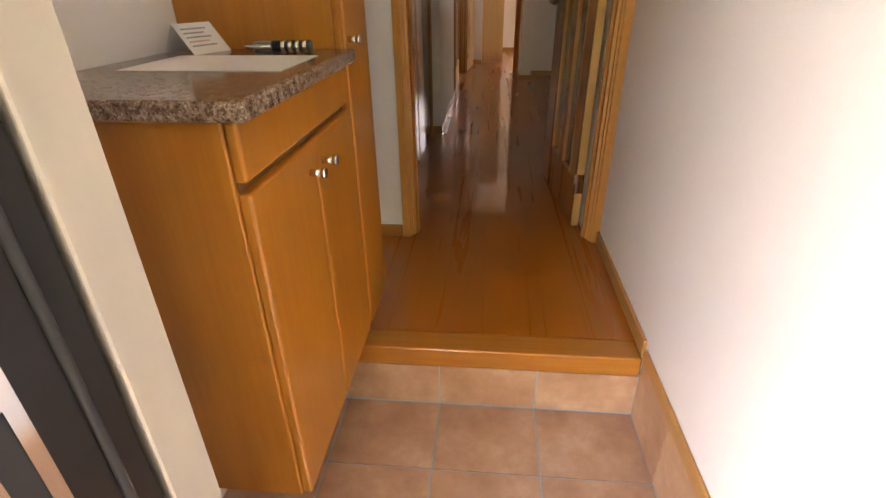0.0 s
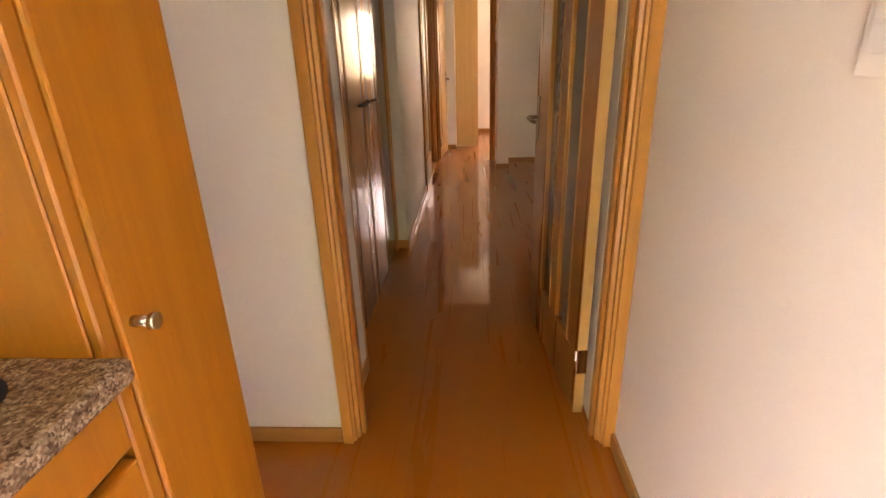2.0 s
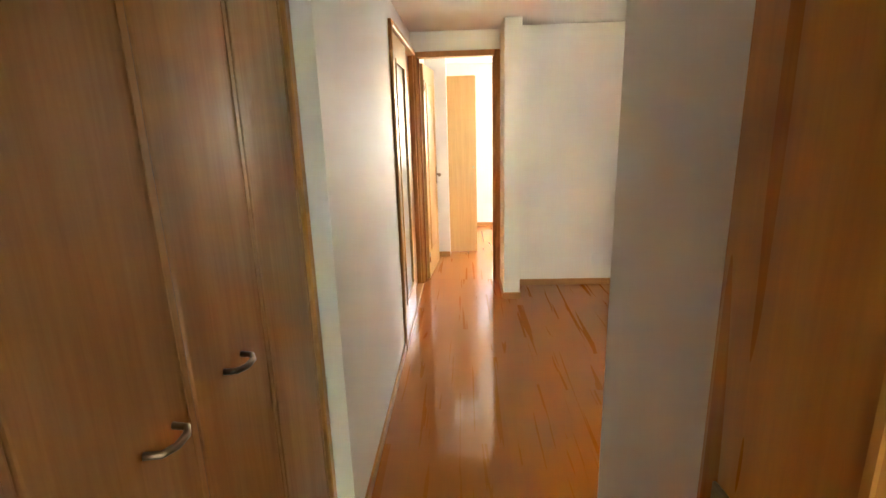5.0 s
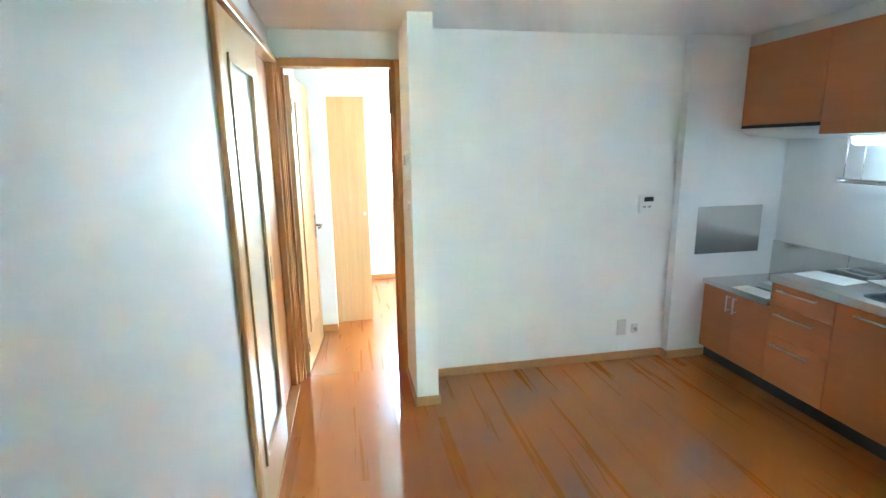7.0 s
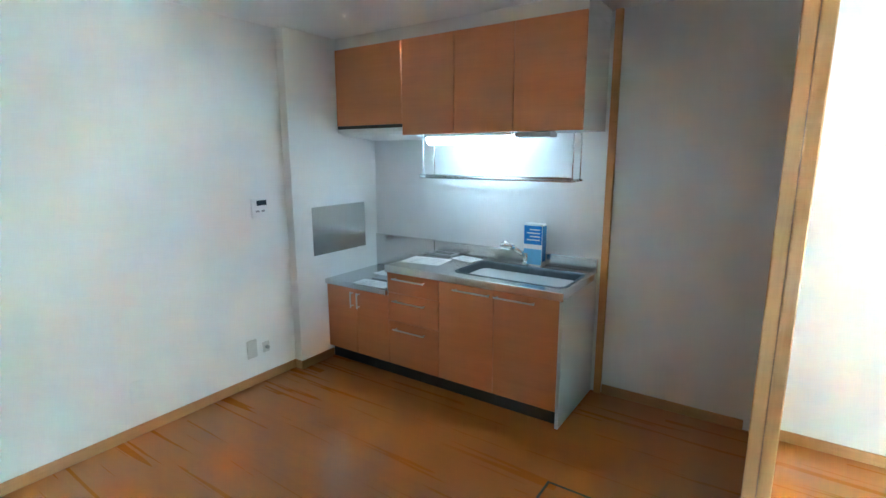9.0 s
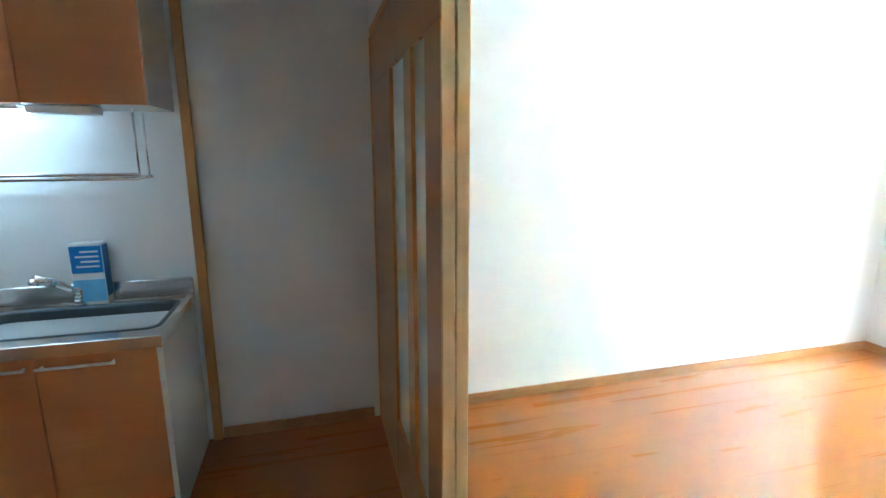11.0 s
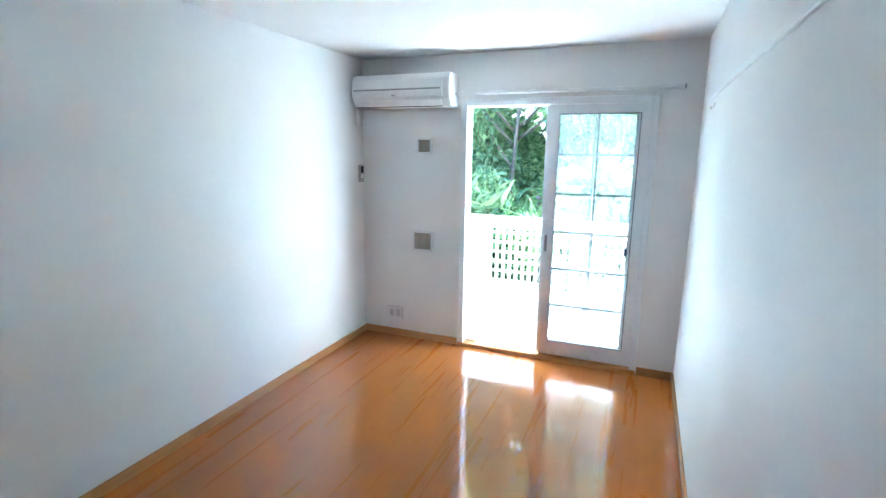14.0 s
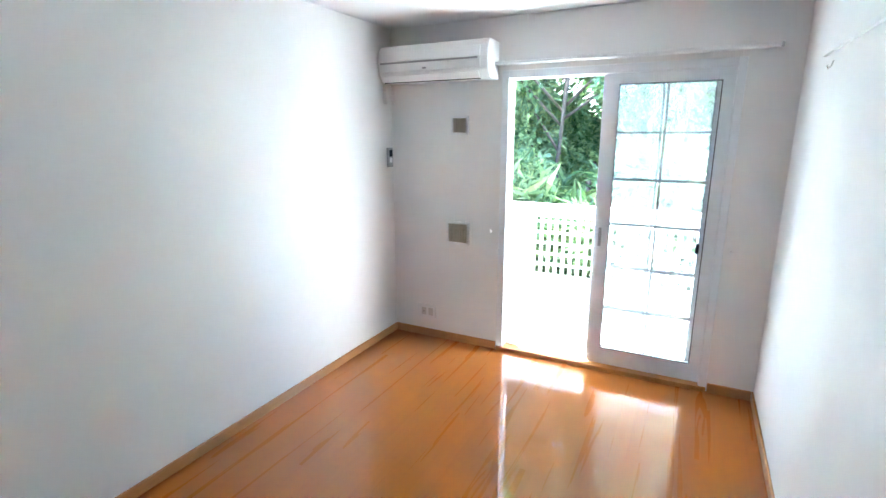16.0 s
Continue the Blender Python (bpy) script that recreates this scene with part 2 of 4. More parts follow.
def rod(p, q, r, seg=14, r2=None):
    p, q = Vector(p), Vector(q)
    bm = bmesh.new()
    bmesh.ops.create_cone(bm, cap_ends=True, segments=seg, radius1=r, radius2=r if r2 is None else r2, depth=(q - p).length)
    bm.transform(Matrix.Translation((p + q) / 2) @ (q - p).to_track_quat("Z", "Y").to_matrix().to_4x4())
    for f in bm.faces:
        f.smooth = len(f.verts) == 4
    return bm


def prism(points, axis, lo, hi, bevel=0.0):
    """A flat outline pushed along an axis; the outline lies in the two other axes."""
    bm = bmesh.new()
    idx = [i for i in range(3) if i != axis]
    vs = []
    for p in points:
        co = [0, 0, 0]
        co[idx[0]], co[idx[1]], co[axis] = p[0], p[1], lo
        vs.append(bm.verts.new(co))
    f = bm.faces.new(vs)
    ext = bmesh.ops.extrude_face_region(bm, geom=[f])
    move = [0, 0, 0]
    move[axis] = hi - lo
    bmesh.ops.translate(bm, vec=move, verts=[g for g in ext["geom"] if isinstance(g, bmesh.types.BMVert)])
    bmesh.ops.recalc_face_normals(bm, faces=bm.faces[:])
    if bevel:
        bmesh.ops.bevel(bm, geom=bm.edges[:], offset=bevel, segments=1, affect="EDGES")
    return bm


def tube(points, r, seg=10):
    """A bent pipe through points."""
    bm = bmesh.new()
    pts = [Vector(p) for p in points]
    rings = []
    for i, p in enumerate(pts):
        d = (pts[min(i + 1, len(pts) - 1)] - pts[max(i - 1, 0)]).normalized()
        q = d.to_track_quat("Z", "Y")
        rings.append([bm.verts.new(p + q @ Vector((r * math.cos(a), r * math.sin(a), 0))) for a in [2 * math.pi * k / seg for k in range(seg)]])
    for a, b in zip(rings, rings[1:]):
        for k in range(seg):
            bm.faces.new((a[k], a[(k + 1) % seg], b[(k + 1) % seg], b[k])).smooth = True
    bm.faces.new(rings[0][::-1])
    bm.faces.new(rings[-1])
    return bm


def join(*parts_list):
    bm = bmesh.new()
    for p in parts_list:
        me = bpy.data.meshes.new("tmp")
        p.to_mesh(me)
        p.free()
        bm.from_mesh(me)
        bpy.data.meshes.remove(me)
    return bm


def panel_hole(a, b, hole_a, hole_b, axis):
    """A slab with one right-angled hole through it along an axis."""
    i, j = [k for k in range(3) if k != axis]
    out = []
    for lo_i, hi_i, lo_j, hi_j in ((a[i], hole_a[i], a[j], b[j]), (hole_b[i], b[i], a[j], b[j]), (hole_a[i], hole_b[i], a[j], hole_a[j]), (hole_a[i], hole_b[i], hole_b[j], b[j])):
        if hi_i - lo_i < 1e-4 or hi_j - lo_j < 1e-4:
            continue
        p, q = list(a), list(b)
        p[i], q[i], p[j], q[j] = lo_i, hi_i, lo_j, hi_j
        out.append(box(p, q))
    return join(*out)


def mesh_of(name, bm, mat):
    me = bpy.data.meshes.new(name)
    bm.to_mesh(me)
    bm.free()
    me.materials.append(mat)
    return me


def structure(name, bm, mat, label=""):
    ob = new(name, mesh_of(name, bm, mat))
    ORIGIN[ob] = Vector((0, 0, 0))
    return tagged(ob, label=label, kind="structure")


def thing(name, at, label, category, group="", turn=0.0, local=False, kind=""):
    ob = new(name)
    ob.empty_display_size = 0.05
    ob.matrix_basis = pose(*at, 0, 0, turn)
    ORIGIN[ob] = Vector((0, 0, 0)) if local else Vector(at)
    return tagged(ob, label, category, group, kind)


def part(name, bm, mat, parent, label=""):
    bm.transform(Matrix.Translation(-ORIGIN[parent]))
    ob = new(name, mesh_of(name, bm, mat))
    ob.parent = parent
    ORIGIN[ob] = ORIGIN[parent]
    return tagged(ob, label=label)


def single(name, bm, mat, label, category, group="", kind=""):
    """A thing that is one mesh, with its origin at its base."""
    xs = [v.co for v in bm.verts]
    at = Vector((sum(c.x for c in xs) / len(xs), sum(c.y for c in xs) / len(xs), min(c.z for c in xs)))
    bm.transform(Matrix.Translation(-at))
    ob = new(name, mesh_of(name, bm, mat))
    ob.location = at
    ORIGIN[ob] = at
    return tagged(ob, label, category, group, kind)


# ---- the shell ----
TOP = 2.285
HIGH = 2.42
LOW = -0.25
# hall by the entrance
structure("wall_hall_right", box((1.525, -0.88, LOW - 0.1), (1.635, 1.04, TOP)), WALL)
structure("wall_hall_left", box((0.10, -0.69, LOW - 0.1), (0.25, 1.04, TOP)), WALL)
structure("wall_hall_stub", box((0.10, 1.04, 0), (0.604, 1.16, TOP)), WALL)
structure("wall_over_hall_door", box((0.604, 1.05, 2.07), (1.525, 1.15, TOP)), WALL)
structure("wall_hall_stub_right", box((1.525, 1.04, 0), (1.635, 1.16, TOP)), WALL)
structure("wall_entrance_left", box((0.10, -0.90, LOW - 0.1), (0.575, -0.69, TOP)), WALL)
structure("wall_over_entrance", box((0.575, -0.90, 1.98), (1.525, -0.70, TOP)), WALL)
# corridor
structure("wall_corridor_right", box((1.47, 1.16, 0), (1.635, 2.81, TOP)), WALL)
structure("wall_switch", box((0.45, 1.16, 0), (0.60, 1.475, TOP)), WALL)
structure("wall_over_closet", box((0.45, 1.475, 2.05), (0.60, 2.92, TOP)), WALL)
structure("wall_closet_back", join(box((0.0, 1.16, 0), (0.08, 2.98, TOP)), box((0.08, 1.161, 0), (0.45, 1.22, TOP)), box((0.08, 2.92, 0), (0.449, 2.98, TOP))), WALL)
structure("wall_corridor_left", box((0.45, 2.92, 0), (0.612, 4.49, TOP)), WALL)
structure("wall_over_sliding_door", box((0.45, 4.49, 2.125), (0.59, 5.97, TOP)), WALL)
structure("wall_behind_sliding_door", box((0.40, 4.49, 0), (0.45, 5.97, TOP)), WALL)
# dining kitchen
structure("wall_pillar", box((1.372, 5.50, 0), (1.508, 6.06, TOP)), WALL)
structure("wall_kitchen_back", box((1.508, 5.865, 0), (4.13, 6.06, TOP)), WALL)
structure("wall_kitchen_column", box((3.30, 5.795, 0), (4.13, 5.865, TOP)), WALL)
structure("wall_kitchen_side", box((4.13, 3.15, 0), (4.25, 6.06, TOP)), WALL)
structure("wall_over_passage", box((0.597, 5.99, 2.12), (1.372, 6.06, TOP)), WALL)
structure("wall_passage_left", box((0.45, 5.97, 0), (0.597, 6.06, TOP)), WALL)
# main room
structure("wall_room_left", box((4.13, -0.62, 0), (4.25, 3.15, TOP)), WALL)
structure("wall_room_window", panel_hole((1.635, -0.62, -0.2), (4.13, -0.48, TOP), (1.885, -0.62, 0.0), (3.265, -0.48, 1.955), 1), WALL)
structure("wall_over_sliding_partition", box((1.47, 3.042, 2.02), (4.13, 3.118, TOP)), WALL)
# back room beyond the passage
structure("wall_back_room_left", box((0.45, 6.06, 0), (0.64, 6.94, TOP)), WALL)
structure("wall_back_room_nib", box((0.45, 6.94, 0), (0.865, 7.16, TOP)), WALL)
structure("wall_back_closet", box((0.45, 7.16, 0), (0.50, 8.6, TOP)), WALL)
structure("wall_back_room_far", panel_hole((0.45, 8.6, 0), (3.2, 8.72, TOP), (1.47, 8.6, 0.93), (2.42, 8.72, 2.0), 1), WALL)
structure("wall_back_room_right", box((3.1, 6.06, 0), (3.2, 8.6, TOP)), WALL)
structure("ceiling", join(box((0.0, -0.62, TOP), (4.25, 8.72, HIGH)), box((0.1, -0.9, TOP), (1.635, -0.62, HIGH))), CEIL)

# baseboards, each with a rounded top edge
def baseboard(name, a, b, height=0.06):
    structure(name, box(a, (b[0], b[1], a[2] + height), 0.003), BASE)


baseboard("baseboard_hall_right", (1.512, 0.22, 0), (1.5245, 1.03, 0))
baseboard("baseboard_hall_stub", (0.26, 1.028, 0), (0.60, 1.0395, 0))
baseboard("baseboard_switch", (0.6005, 1.18, 0), (0.612, 1.465, 0))
baseboard("baseboard_corridor_right", (1.458, 1.98, 0), (1.4695, 2.81, 0))
baseboard("baseboard_corridor_end", (1.47, 2.8105, 0), (1.634, 2.822, 0))
baseboard("baseboard_corridor_left", (0.6125, 2.92, 0), (0.624, 4.49, 0))
baseboard("baseboard_corridor_corner", (0.548, 2.908, 0), (0.624, 2.9195, 0))
baseboard("baseboard_pillar_left", (1.36, 5.50, 0), (1.3715, 5.985, 0))
baseboard("baseboard_pillar_end", (1.36, 5.488, 0), (1.52, 5.4995, 0))
baseboard("baseboard_pillar_right", (1.5085, 5.50, 0), (1.52, 5.853, 0))
baseboard("baseboard_kitchen_back", (1.5085, 5.853, 0), (3.2995, 5.8645, 0))
baseboard("baseboard_column_side", (3.288, 5.795, 0), (3.2995, 5.853, 0))
baseboard("baseboard_column", (3.288, 5.783, 0), (3.60, 5.7945, 0))
baseboard("baseboard_kitchen_side", (4.118, 3.15, 0), (4.1295, 3.925, 0))
baseboard("baseboard_room_left", (4.118, -0.479, 0), (4.1295, 3.06, 0))
baseboard("baseboard_room_window_left", (3.27, -0.4795, 0), (4.118, -0.468, 0))
baseboard("baseboard_room_window_right", (1.648, -0.4795, 0), (1.88, -0.468, 0))
baseboard("baseboard_room_right", (1.6355, -0.479, 0), (1.647, 2.80, 0))
baseboard("baseboard_back_nib", (0.65, 6.928, 0), (0.866, 6.9395, 0))
baseboard("baseboard_back_far", (0.51, 8.588, 0), (3.09, 8.5995, 0))

# entrance step: timber kerb and tiled riser
structure("step_riser", box((0.25, 0.213, LOW - 0.1), (1.525, 0.28, -0.075)), GROUT)
kerb = structure("step_kerb", join(box((0.25, 0.205, -0.075), (1.515, 0.30, 0.0), 0.006, 2)), KERB)
structure("skirting_entrance_right", box((1.5125, -0.70, LOW + 0.245), (1.5245, 0.205, LOW + 0.29), 0.003), BASE)

# ---- doors and frames ----
def door_lining(name, x0, x1, y0, y1, top, casing, label):
    """A timber door frame in a wall that runs along x: two posts, a head and a rounded stop."""
    f = thing(name, ((x0 + x1) / 2, (y0 + y1) / 2, 0), label, "door frame", kind="structure")
    d = y1 - y0
    step = [(0, 0), (casing * 0.62, 0), (casing * 0.62, 0.012), (casing * 0.78, 0.016), (casing * 0.78, 0.030), (casing, 0.034),
            (casing, d - 0.034), (casing * 0.78, d - 0.030), (casing * 0.78, d - 0.016), (casing * 0.62, d - 0.012), (casing * 0.62, d), (0, d)]
    part("post", prism([(x0 + u, y0 + v) for u, v in step], 2, 0, top, 0.0015), TRIM, f)
    part("post", prism([(x1 - u, y0 + v) for u, v in reversed(step)], 2, 0, top, 0.0015), TRIM, f)
    part("head", box((x0 + casing, y0, top - casing), (x1 - casing, y1, top), 0.004, 2), TRIM, f)
    part("stop", join(box((x0 + casing, y0 + 0.05, 0), (x0 + casing + 0.014, y0 + 0.085, top - casing), 0.003),
                      box((x1 - casing - 0.014, y0 + 0.05, 0), (x1 - casing, y0 + 0.085, top - casing), 0.003)), DOOR_WOOD, f)
    return f


frame_1 = door_lining("door_frame_1", 0.604, 1.525, 1.022, 1.172, 2.07, 0.055, "honey-coloured timber frame of the hall door")
part("strike_plate", join(box((0.6585, 1.125, 0.88), (0.662, 1.15, 1.0), 0.001)), BLACK, frame_1, "dark metal strike plate")
door_lining("door_frame_2", 0.597, 1.372, 5.965, 6.075, 2.12, 0.05, "honey-coloured timber frame of the passage door")


def lever(parent, x, y, z, out, along):
    """Lever handle on a tall plate: out is the side that it stands on, along the way that the lever points."""
    plate = part("lock_plate", box((x, y - 0.018, z - 0.10), (x + out * 0.006, y + 0.018, z + 0.09), 0.002), BRONZE, parent, "bronzed lock plate")
    part("lever_handle", join(rod((x, y, z), (x + out * 0.05, y, z), 0.009), tube([(x + out * 0.045, y, z), (x + out * 0.052, y + along * 0.02, z), (x + out * 0.052, y + along * 0.105, z - 0.004), (x + out * 0.044, y + along * 0.12, z - 0.006)], 0.008)), BRONZE, parent, "bronzed lever handle")
    return plate


def glazed_door(name, hinge, turn, width, height, label, slots, mat):
    """A leaf that swings: hinge at the local origin, leaf along +y, 36 mm thick, with tall narrow lights."""
    d = thing(name, (*hinge, 0.008), label, "door", turn=turn, local=True)
    t = 0.018
    z0, z1 = 0.24, height - 0.14
    edges = [0.0] + [e for s in slots for e in s] + [width]
    for k in range(0, len(edges), 2):
        part("stile", box((-t, edges[k], z0), (t, edges[k + 1], z1), 0.002), mat, d)
    part("bottom_rail", box((-t, 0, 0), (t, width, z0), 0.002), mat, d)
    part("top_rail", box((-t, 0, z1), (t, width, height), 0.002), mat, d)
    for a, b in slots:
        part("pane", box((-0.004, a - 0.004, z0 - 0.004), (0.004, b + 0.004, z1 + 0.004)), SMOKED, d, "dark frosted glass strip")
        part("bead", join(*[panel_hole((s * t - 0.003, a - 0.009, z0 - 0.009), (s * t + 0.003, b + 0.009, z1 + 0.009), (0, a, z0), (0, b, z1), 0) for s in (-1, 1)]), TRIM, d)
    part("hinge_edge", box((-t + 0.001, -0.0035, 0.001), (t - 0.001, -0.0005, height - 0.001)), OAK_LIGHT, d, "pale edge of the leaf")
    for z in (0.22, height - 0.2):
        part("hinge", join(rod((-t - 0.004, -0.007, z - 0.05), (-t - 0.004, -0.007, z + 0.05), 0.0065), box((-t, -0.0055, z - 0.048), (t, -0.0037, z + 0.048))), CHROME, d, "bright steel hinge")
    for s in (-1, 1):
        lever(d, s * t, width - 0.055, 0.98, s, -1)
    return d


glazed_door("hall_door", (1.437, 1.19), 5.0, 0.79, 2.0, "open orange-brown timber hall door with dark glass strips", [(0.135, 0.30), (0.40, 0.56)], DOOR_WOOD)

passage_door = thing("passage_door", (0.668, 6.095, 0.008), "open pale timber door of the back room", "door", turn=-5.0, local=True)
part("leaf", box((-0.018, 0, 0), (0.018, 0.70, 2.03), 0.003), OAK_LIGHT, passage_door)
part("inset_panel", join(box((0.018, 0.14, 0.28), (0.022, 0.56, 1.86), 0.002)), OAK_LIGHT, passage_door)
part("moulding", panel_hole((0.0175, 0.125, 0.265), (0.026, 0.575, 1.875), (0, 0.14, 0.28), (0, 0.56, 1.86), 0), OAK_LIGHT, passage_door)
for z in (0.22, 1.84):
    part("hinge", rod((0.024, -0.006, z - 0.05), (0.024, -0.006, z + 0.05), 0.007), CHROME, passage_door, "steel hinge")
lever(passage_door, 0.018, 0.645, 0.97, 1, -1)

# ajar closet door standing in the back room
back_leaf = thing("closet_door", (1.02, 7.15, 0.008), "tall plain pale timber closet door standing open", "door", turn=0.0, local=True)
part("leaf", box((-0.165, -0.018, 0), (0.165, 0.018, 2.0), 0.003), OAK_LIGHT, back_leaf)
part("pull", rod((0.13, -0.04, 1.0), (0.13, -0.018, 1.0), 0.012), CHROME, back_leaf, "small metal pull")

# closet with four folding leaves
closet = thing("folding_closet", (0.53, 2.18, 0), "closet with four brown timber folding leaves and loop handles", "closet")
for k in range(4):
    y0, y1 = 1.495 + 0.3425 * k, 1.491 + 0.3425 * (k + 1)
    leaf = part("folding_leaf", box((0.510, y0, 0.012), (0.540, y1, 2.03), 0.005, 2), CLOSET_WOOD, closet)
    part("groove_strip", box((0.5395, y1 - 0.026, 0.02), (0.5425, y1 - 0.016, 2.02), 0.0012), CLOSET_WOOD, leaf)
    if k in (1, 2):
        yh = y1 - 0.11 if k == 1 else y0 + 0.15
        part("loop_handle", tube([(0.540, yh - 0.04, 1.045), (0.566, yh - 0.036, 1.045), (0.578, yh - 0.015, 1.045), (0.578, yh + 0.015, 1.045), (0.566, yh + 0.036, 1.045), (0.540, yh + 0.04, 1.045)], 0.0065), BRONZE, leaf, "bronzed loop handle")
part("side_trim", box((0.500, 1.476, 0), (0.604, 1.492, 2.05), 0.003), TRIM, closet)
part("side_trim", box((0.500, 2.866, 0), (0.552, 2.907, 2.05), 0.004), TRIM, closet)
part("head_trim", box((0.500, 1.492, 2.032), (0.552, 2.866, 2.05), 0.003), TRIM, closet)

# sliding door on the corridor's left wall
slide = thing("sliding_door", (0.60, 5.2, 0), "half-open timber sliding door with a pale raised panel", "sliding door")
leaf = part("leaf", join(panel_hole((0.592, 4.55, 0.02), (0.622, 5.28, 2.065), (0, 4.685, 0.29), (0, 5.125, 1.90), 0)), OAK_LIGHT, slide)
part("inset_panel", box((0.598, 4.685, 0.29), (0.612, 5.125, 1.90)), ENAMEL, leaf, "glossy pale inset panel")
part("moulding", panel_hole((0.6215, 4.665, 0.27), (0.629, 5.145, 1.92), (0, 4.69, 0.295), (0, 5.12, 1.895), 0), OAK_LIGHT, leaf)
part("finger_pull", box((0.6215, 5.20, 0.94), (0.6245, 5.225, 1.06), 0.001), BRONZE, leaf)
part("second_leaf", box((0.545, 5.15, 0.02), (0.572, 5.925, 2.08), 0.003), OAK, slide, "honey timber leaf behind")
part("near_post", box((0.5905, 4.492, 0), (0.632, 4.535, 2.12), 0.004), TRIM, slide)
part("far_post", box((0.50, 5.926, 0), (0.612, 5.9645, 2.12), 0.004), TRIM, slide)
part("top_rail", box((0.50, 4.536, 2.085), (0.635, 5.925, 2.12), 0.004), TRIM, slide)
part("floor_track", box((0.50, 4.536, 0.001), (0.63, 5.925, 0.012), 0.002), TRIM, slide)

# sliding partition between kitchen and main room, leaves parked at one end
part_frame = thing("sliding_partition", (3.45, 3.106, 0), "timber sliding partition doors with narrow glass strips, parked open", "sliding door")
part("head", box((1.47, 3.040, 1.985), (4.096, 3.120, 2.0195), 0.004), TRIM, part_frame)
part("wall_post", box((4.096, 3.040, 0), (4.129, 3.120, 1.985), 0.004), TRIM, part_frame)
part("floor_track", box((1.64, 3.042, 0.001), (4.096, 3.118, 0.009), 0.002), TRIM, part_frame)


def partition_leaf(x0, x1, yc, mat):
    t = 0.016
    slots = [(x0 + 0.17, x0 + 0.36), (x0 + 0.48, x0 + 0.76)]
    z0, z1 = 0.30, 1.76
    e = [x0] + [q for s in slots for q in s] + [x1]
    out = [box((e[k], yc - t, z0), (e[k + 1], yc + t, z1), 0.002) for k in range(0, len(e), 2)]
    out += [box((x0, yc - t, 0.012), (x1, yc + t, z0), 0.002), box((x0, yc - t, z1), (x1, yc + t, 1.983), 0.002)]
    lf = part("leaf", join(*out), mat, part_frame)
    for a, b in slots:
        part("pane", box((a - 0.003, yc - 0.003, z0 - 0.003), (b + 0.003, yc + 0.003, z1 + 0.003)), MILKY, lf, "milky glass strip")
    part("end_strip", box((x0 - 0.012, yc - t - 0.002, 0.012), (x0 - 0.0005, yc + t + 0.002, 1.983), 0.003), OAK_LIGHT, lf)


partition_leaf(2.79, 4.09, 3.098, DOOR_WOOD)
partition_leaf(2.79, 4.09, 3.060, DOOR_WOOD)

# entrance door frame: dark outer reveal with strike, cream inner lining
ent = thing("entrance_frame", (1.09, -0.80, LOW), "entrance door frame in dark and cream painted metal", "door frame", kind="structure")
part("cream_lining", box((0.576, -0.755, LOW), (0.66, -0.688, 1.98), 0.004), CREAM_METAL, ent)
part("cream_bead", box((0.66, -0.764, LOW), (0.666, -0.752, 1.98), 0.002), CREAM_METAL, ent, "bright raised bead")
part("dark_reveal", box((0.576, -0.92, LOW), (0.658, -0.765, 1.98), 0.004), DARK_METAL, ent)
part("gasket", rod((0.659, -0.802, LOW), (0.659, -0.802, 1.98), 0.005), RUBBER, ent)
strike = part("strike_box", panel_hole((0.6575, -0.897, 0.67), (0.6605, -0.847, 0.85), (0, -0.883, 0.71), (0, -0.860, 0.815), 0), CHROME, ent, "steel strike plate with a slot")
part("slot", box((0.650, -0.883, 0.71), (0.6585, -0.860, 0.815)), BLACK, strike)
part("screw", rod((0.659, -0.872, 0.69), (0.662, -0.872, 0.69), 0.005, 10), CHROME, strike)
part("head", box((0.66, -0.90, 1.94), (1.525, -0.70, 1.98), 0.003), CREAM_METAL, ent)
part("sill", box((0.60, -0.92, LOW), (1.525, -0.72, LOW + 0.012), 0.003), STEEL, ent)

leaf_out = thing("entrance_door", (1.50, -0.94, LOW), "dark metal entrance door standing open outwards", "door", turn=180.0, local=True)
part("leaf", box((-0.02, 0.0, 0.015), (0.02, 0.86, 2.2), 0.003), DARK_METAL, leaf_out)
part("pull_handle", join(rod((0.02, 0.78, 0.95), (0.06, 0.78, 0.95), 0.008), rod((0.02, 0.78, 1.25), (0.06, 0.78, 1.25), 0.008), rod((0.06, 0.78, 0.92), (0.06, 0.78, 1.28), 0.011)), CHROME, leaf_out, "steel pull handle")

# ---- hall furniture ----
low = thing("shoe_cabinet", (0.45, -0.145, 0.13), "low wall-hung honey oak shoe cabinet with two doors", "shoe cabinet")
part("body", box((0.251, -0.44, 0.13), (0.628, 0.136, 0.915), 0.002), OAK, low)
part("fascia", box((0.628, -0.435, 0.822), (0.648, 0.134, 0.912), 0.005, 2), OAK, low)
# strip at the back of the groove, its shade painted as darker wood
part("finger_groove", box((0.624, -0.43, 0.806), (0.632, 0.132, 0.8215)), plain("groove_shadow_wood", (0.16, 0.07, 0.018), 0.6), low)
for y0, y1, yk in ((-0.435, -0.1465, -0.185), (-0.1435, 0.134, -0.105)):
    dr = part("door", box((0.628, y0, 0.132), (0.648, y1, 0.805), 0.005, 2), OAK, low)
    part("knob", join(rod((0.648, yk, 0.752), (0.672, yk, 0.752), 0.0075), rod((0.672, yk, 0.752), (0.680, yk, 0.752), 0.0105)), CHROME, dr, "chrome barrel knob")

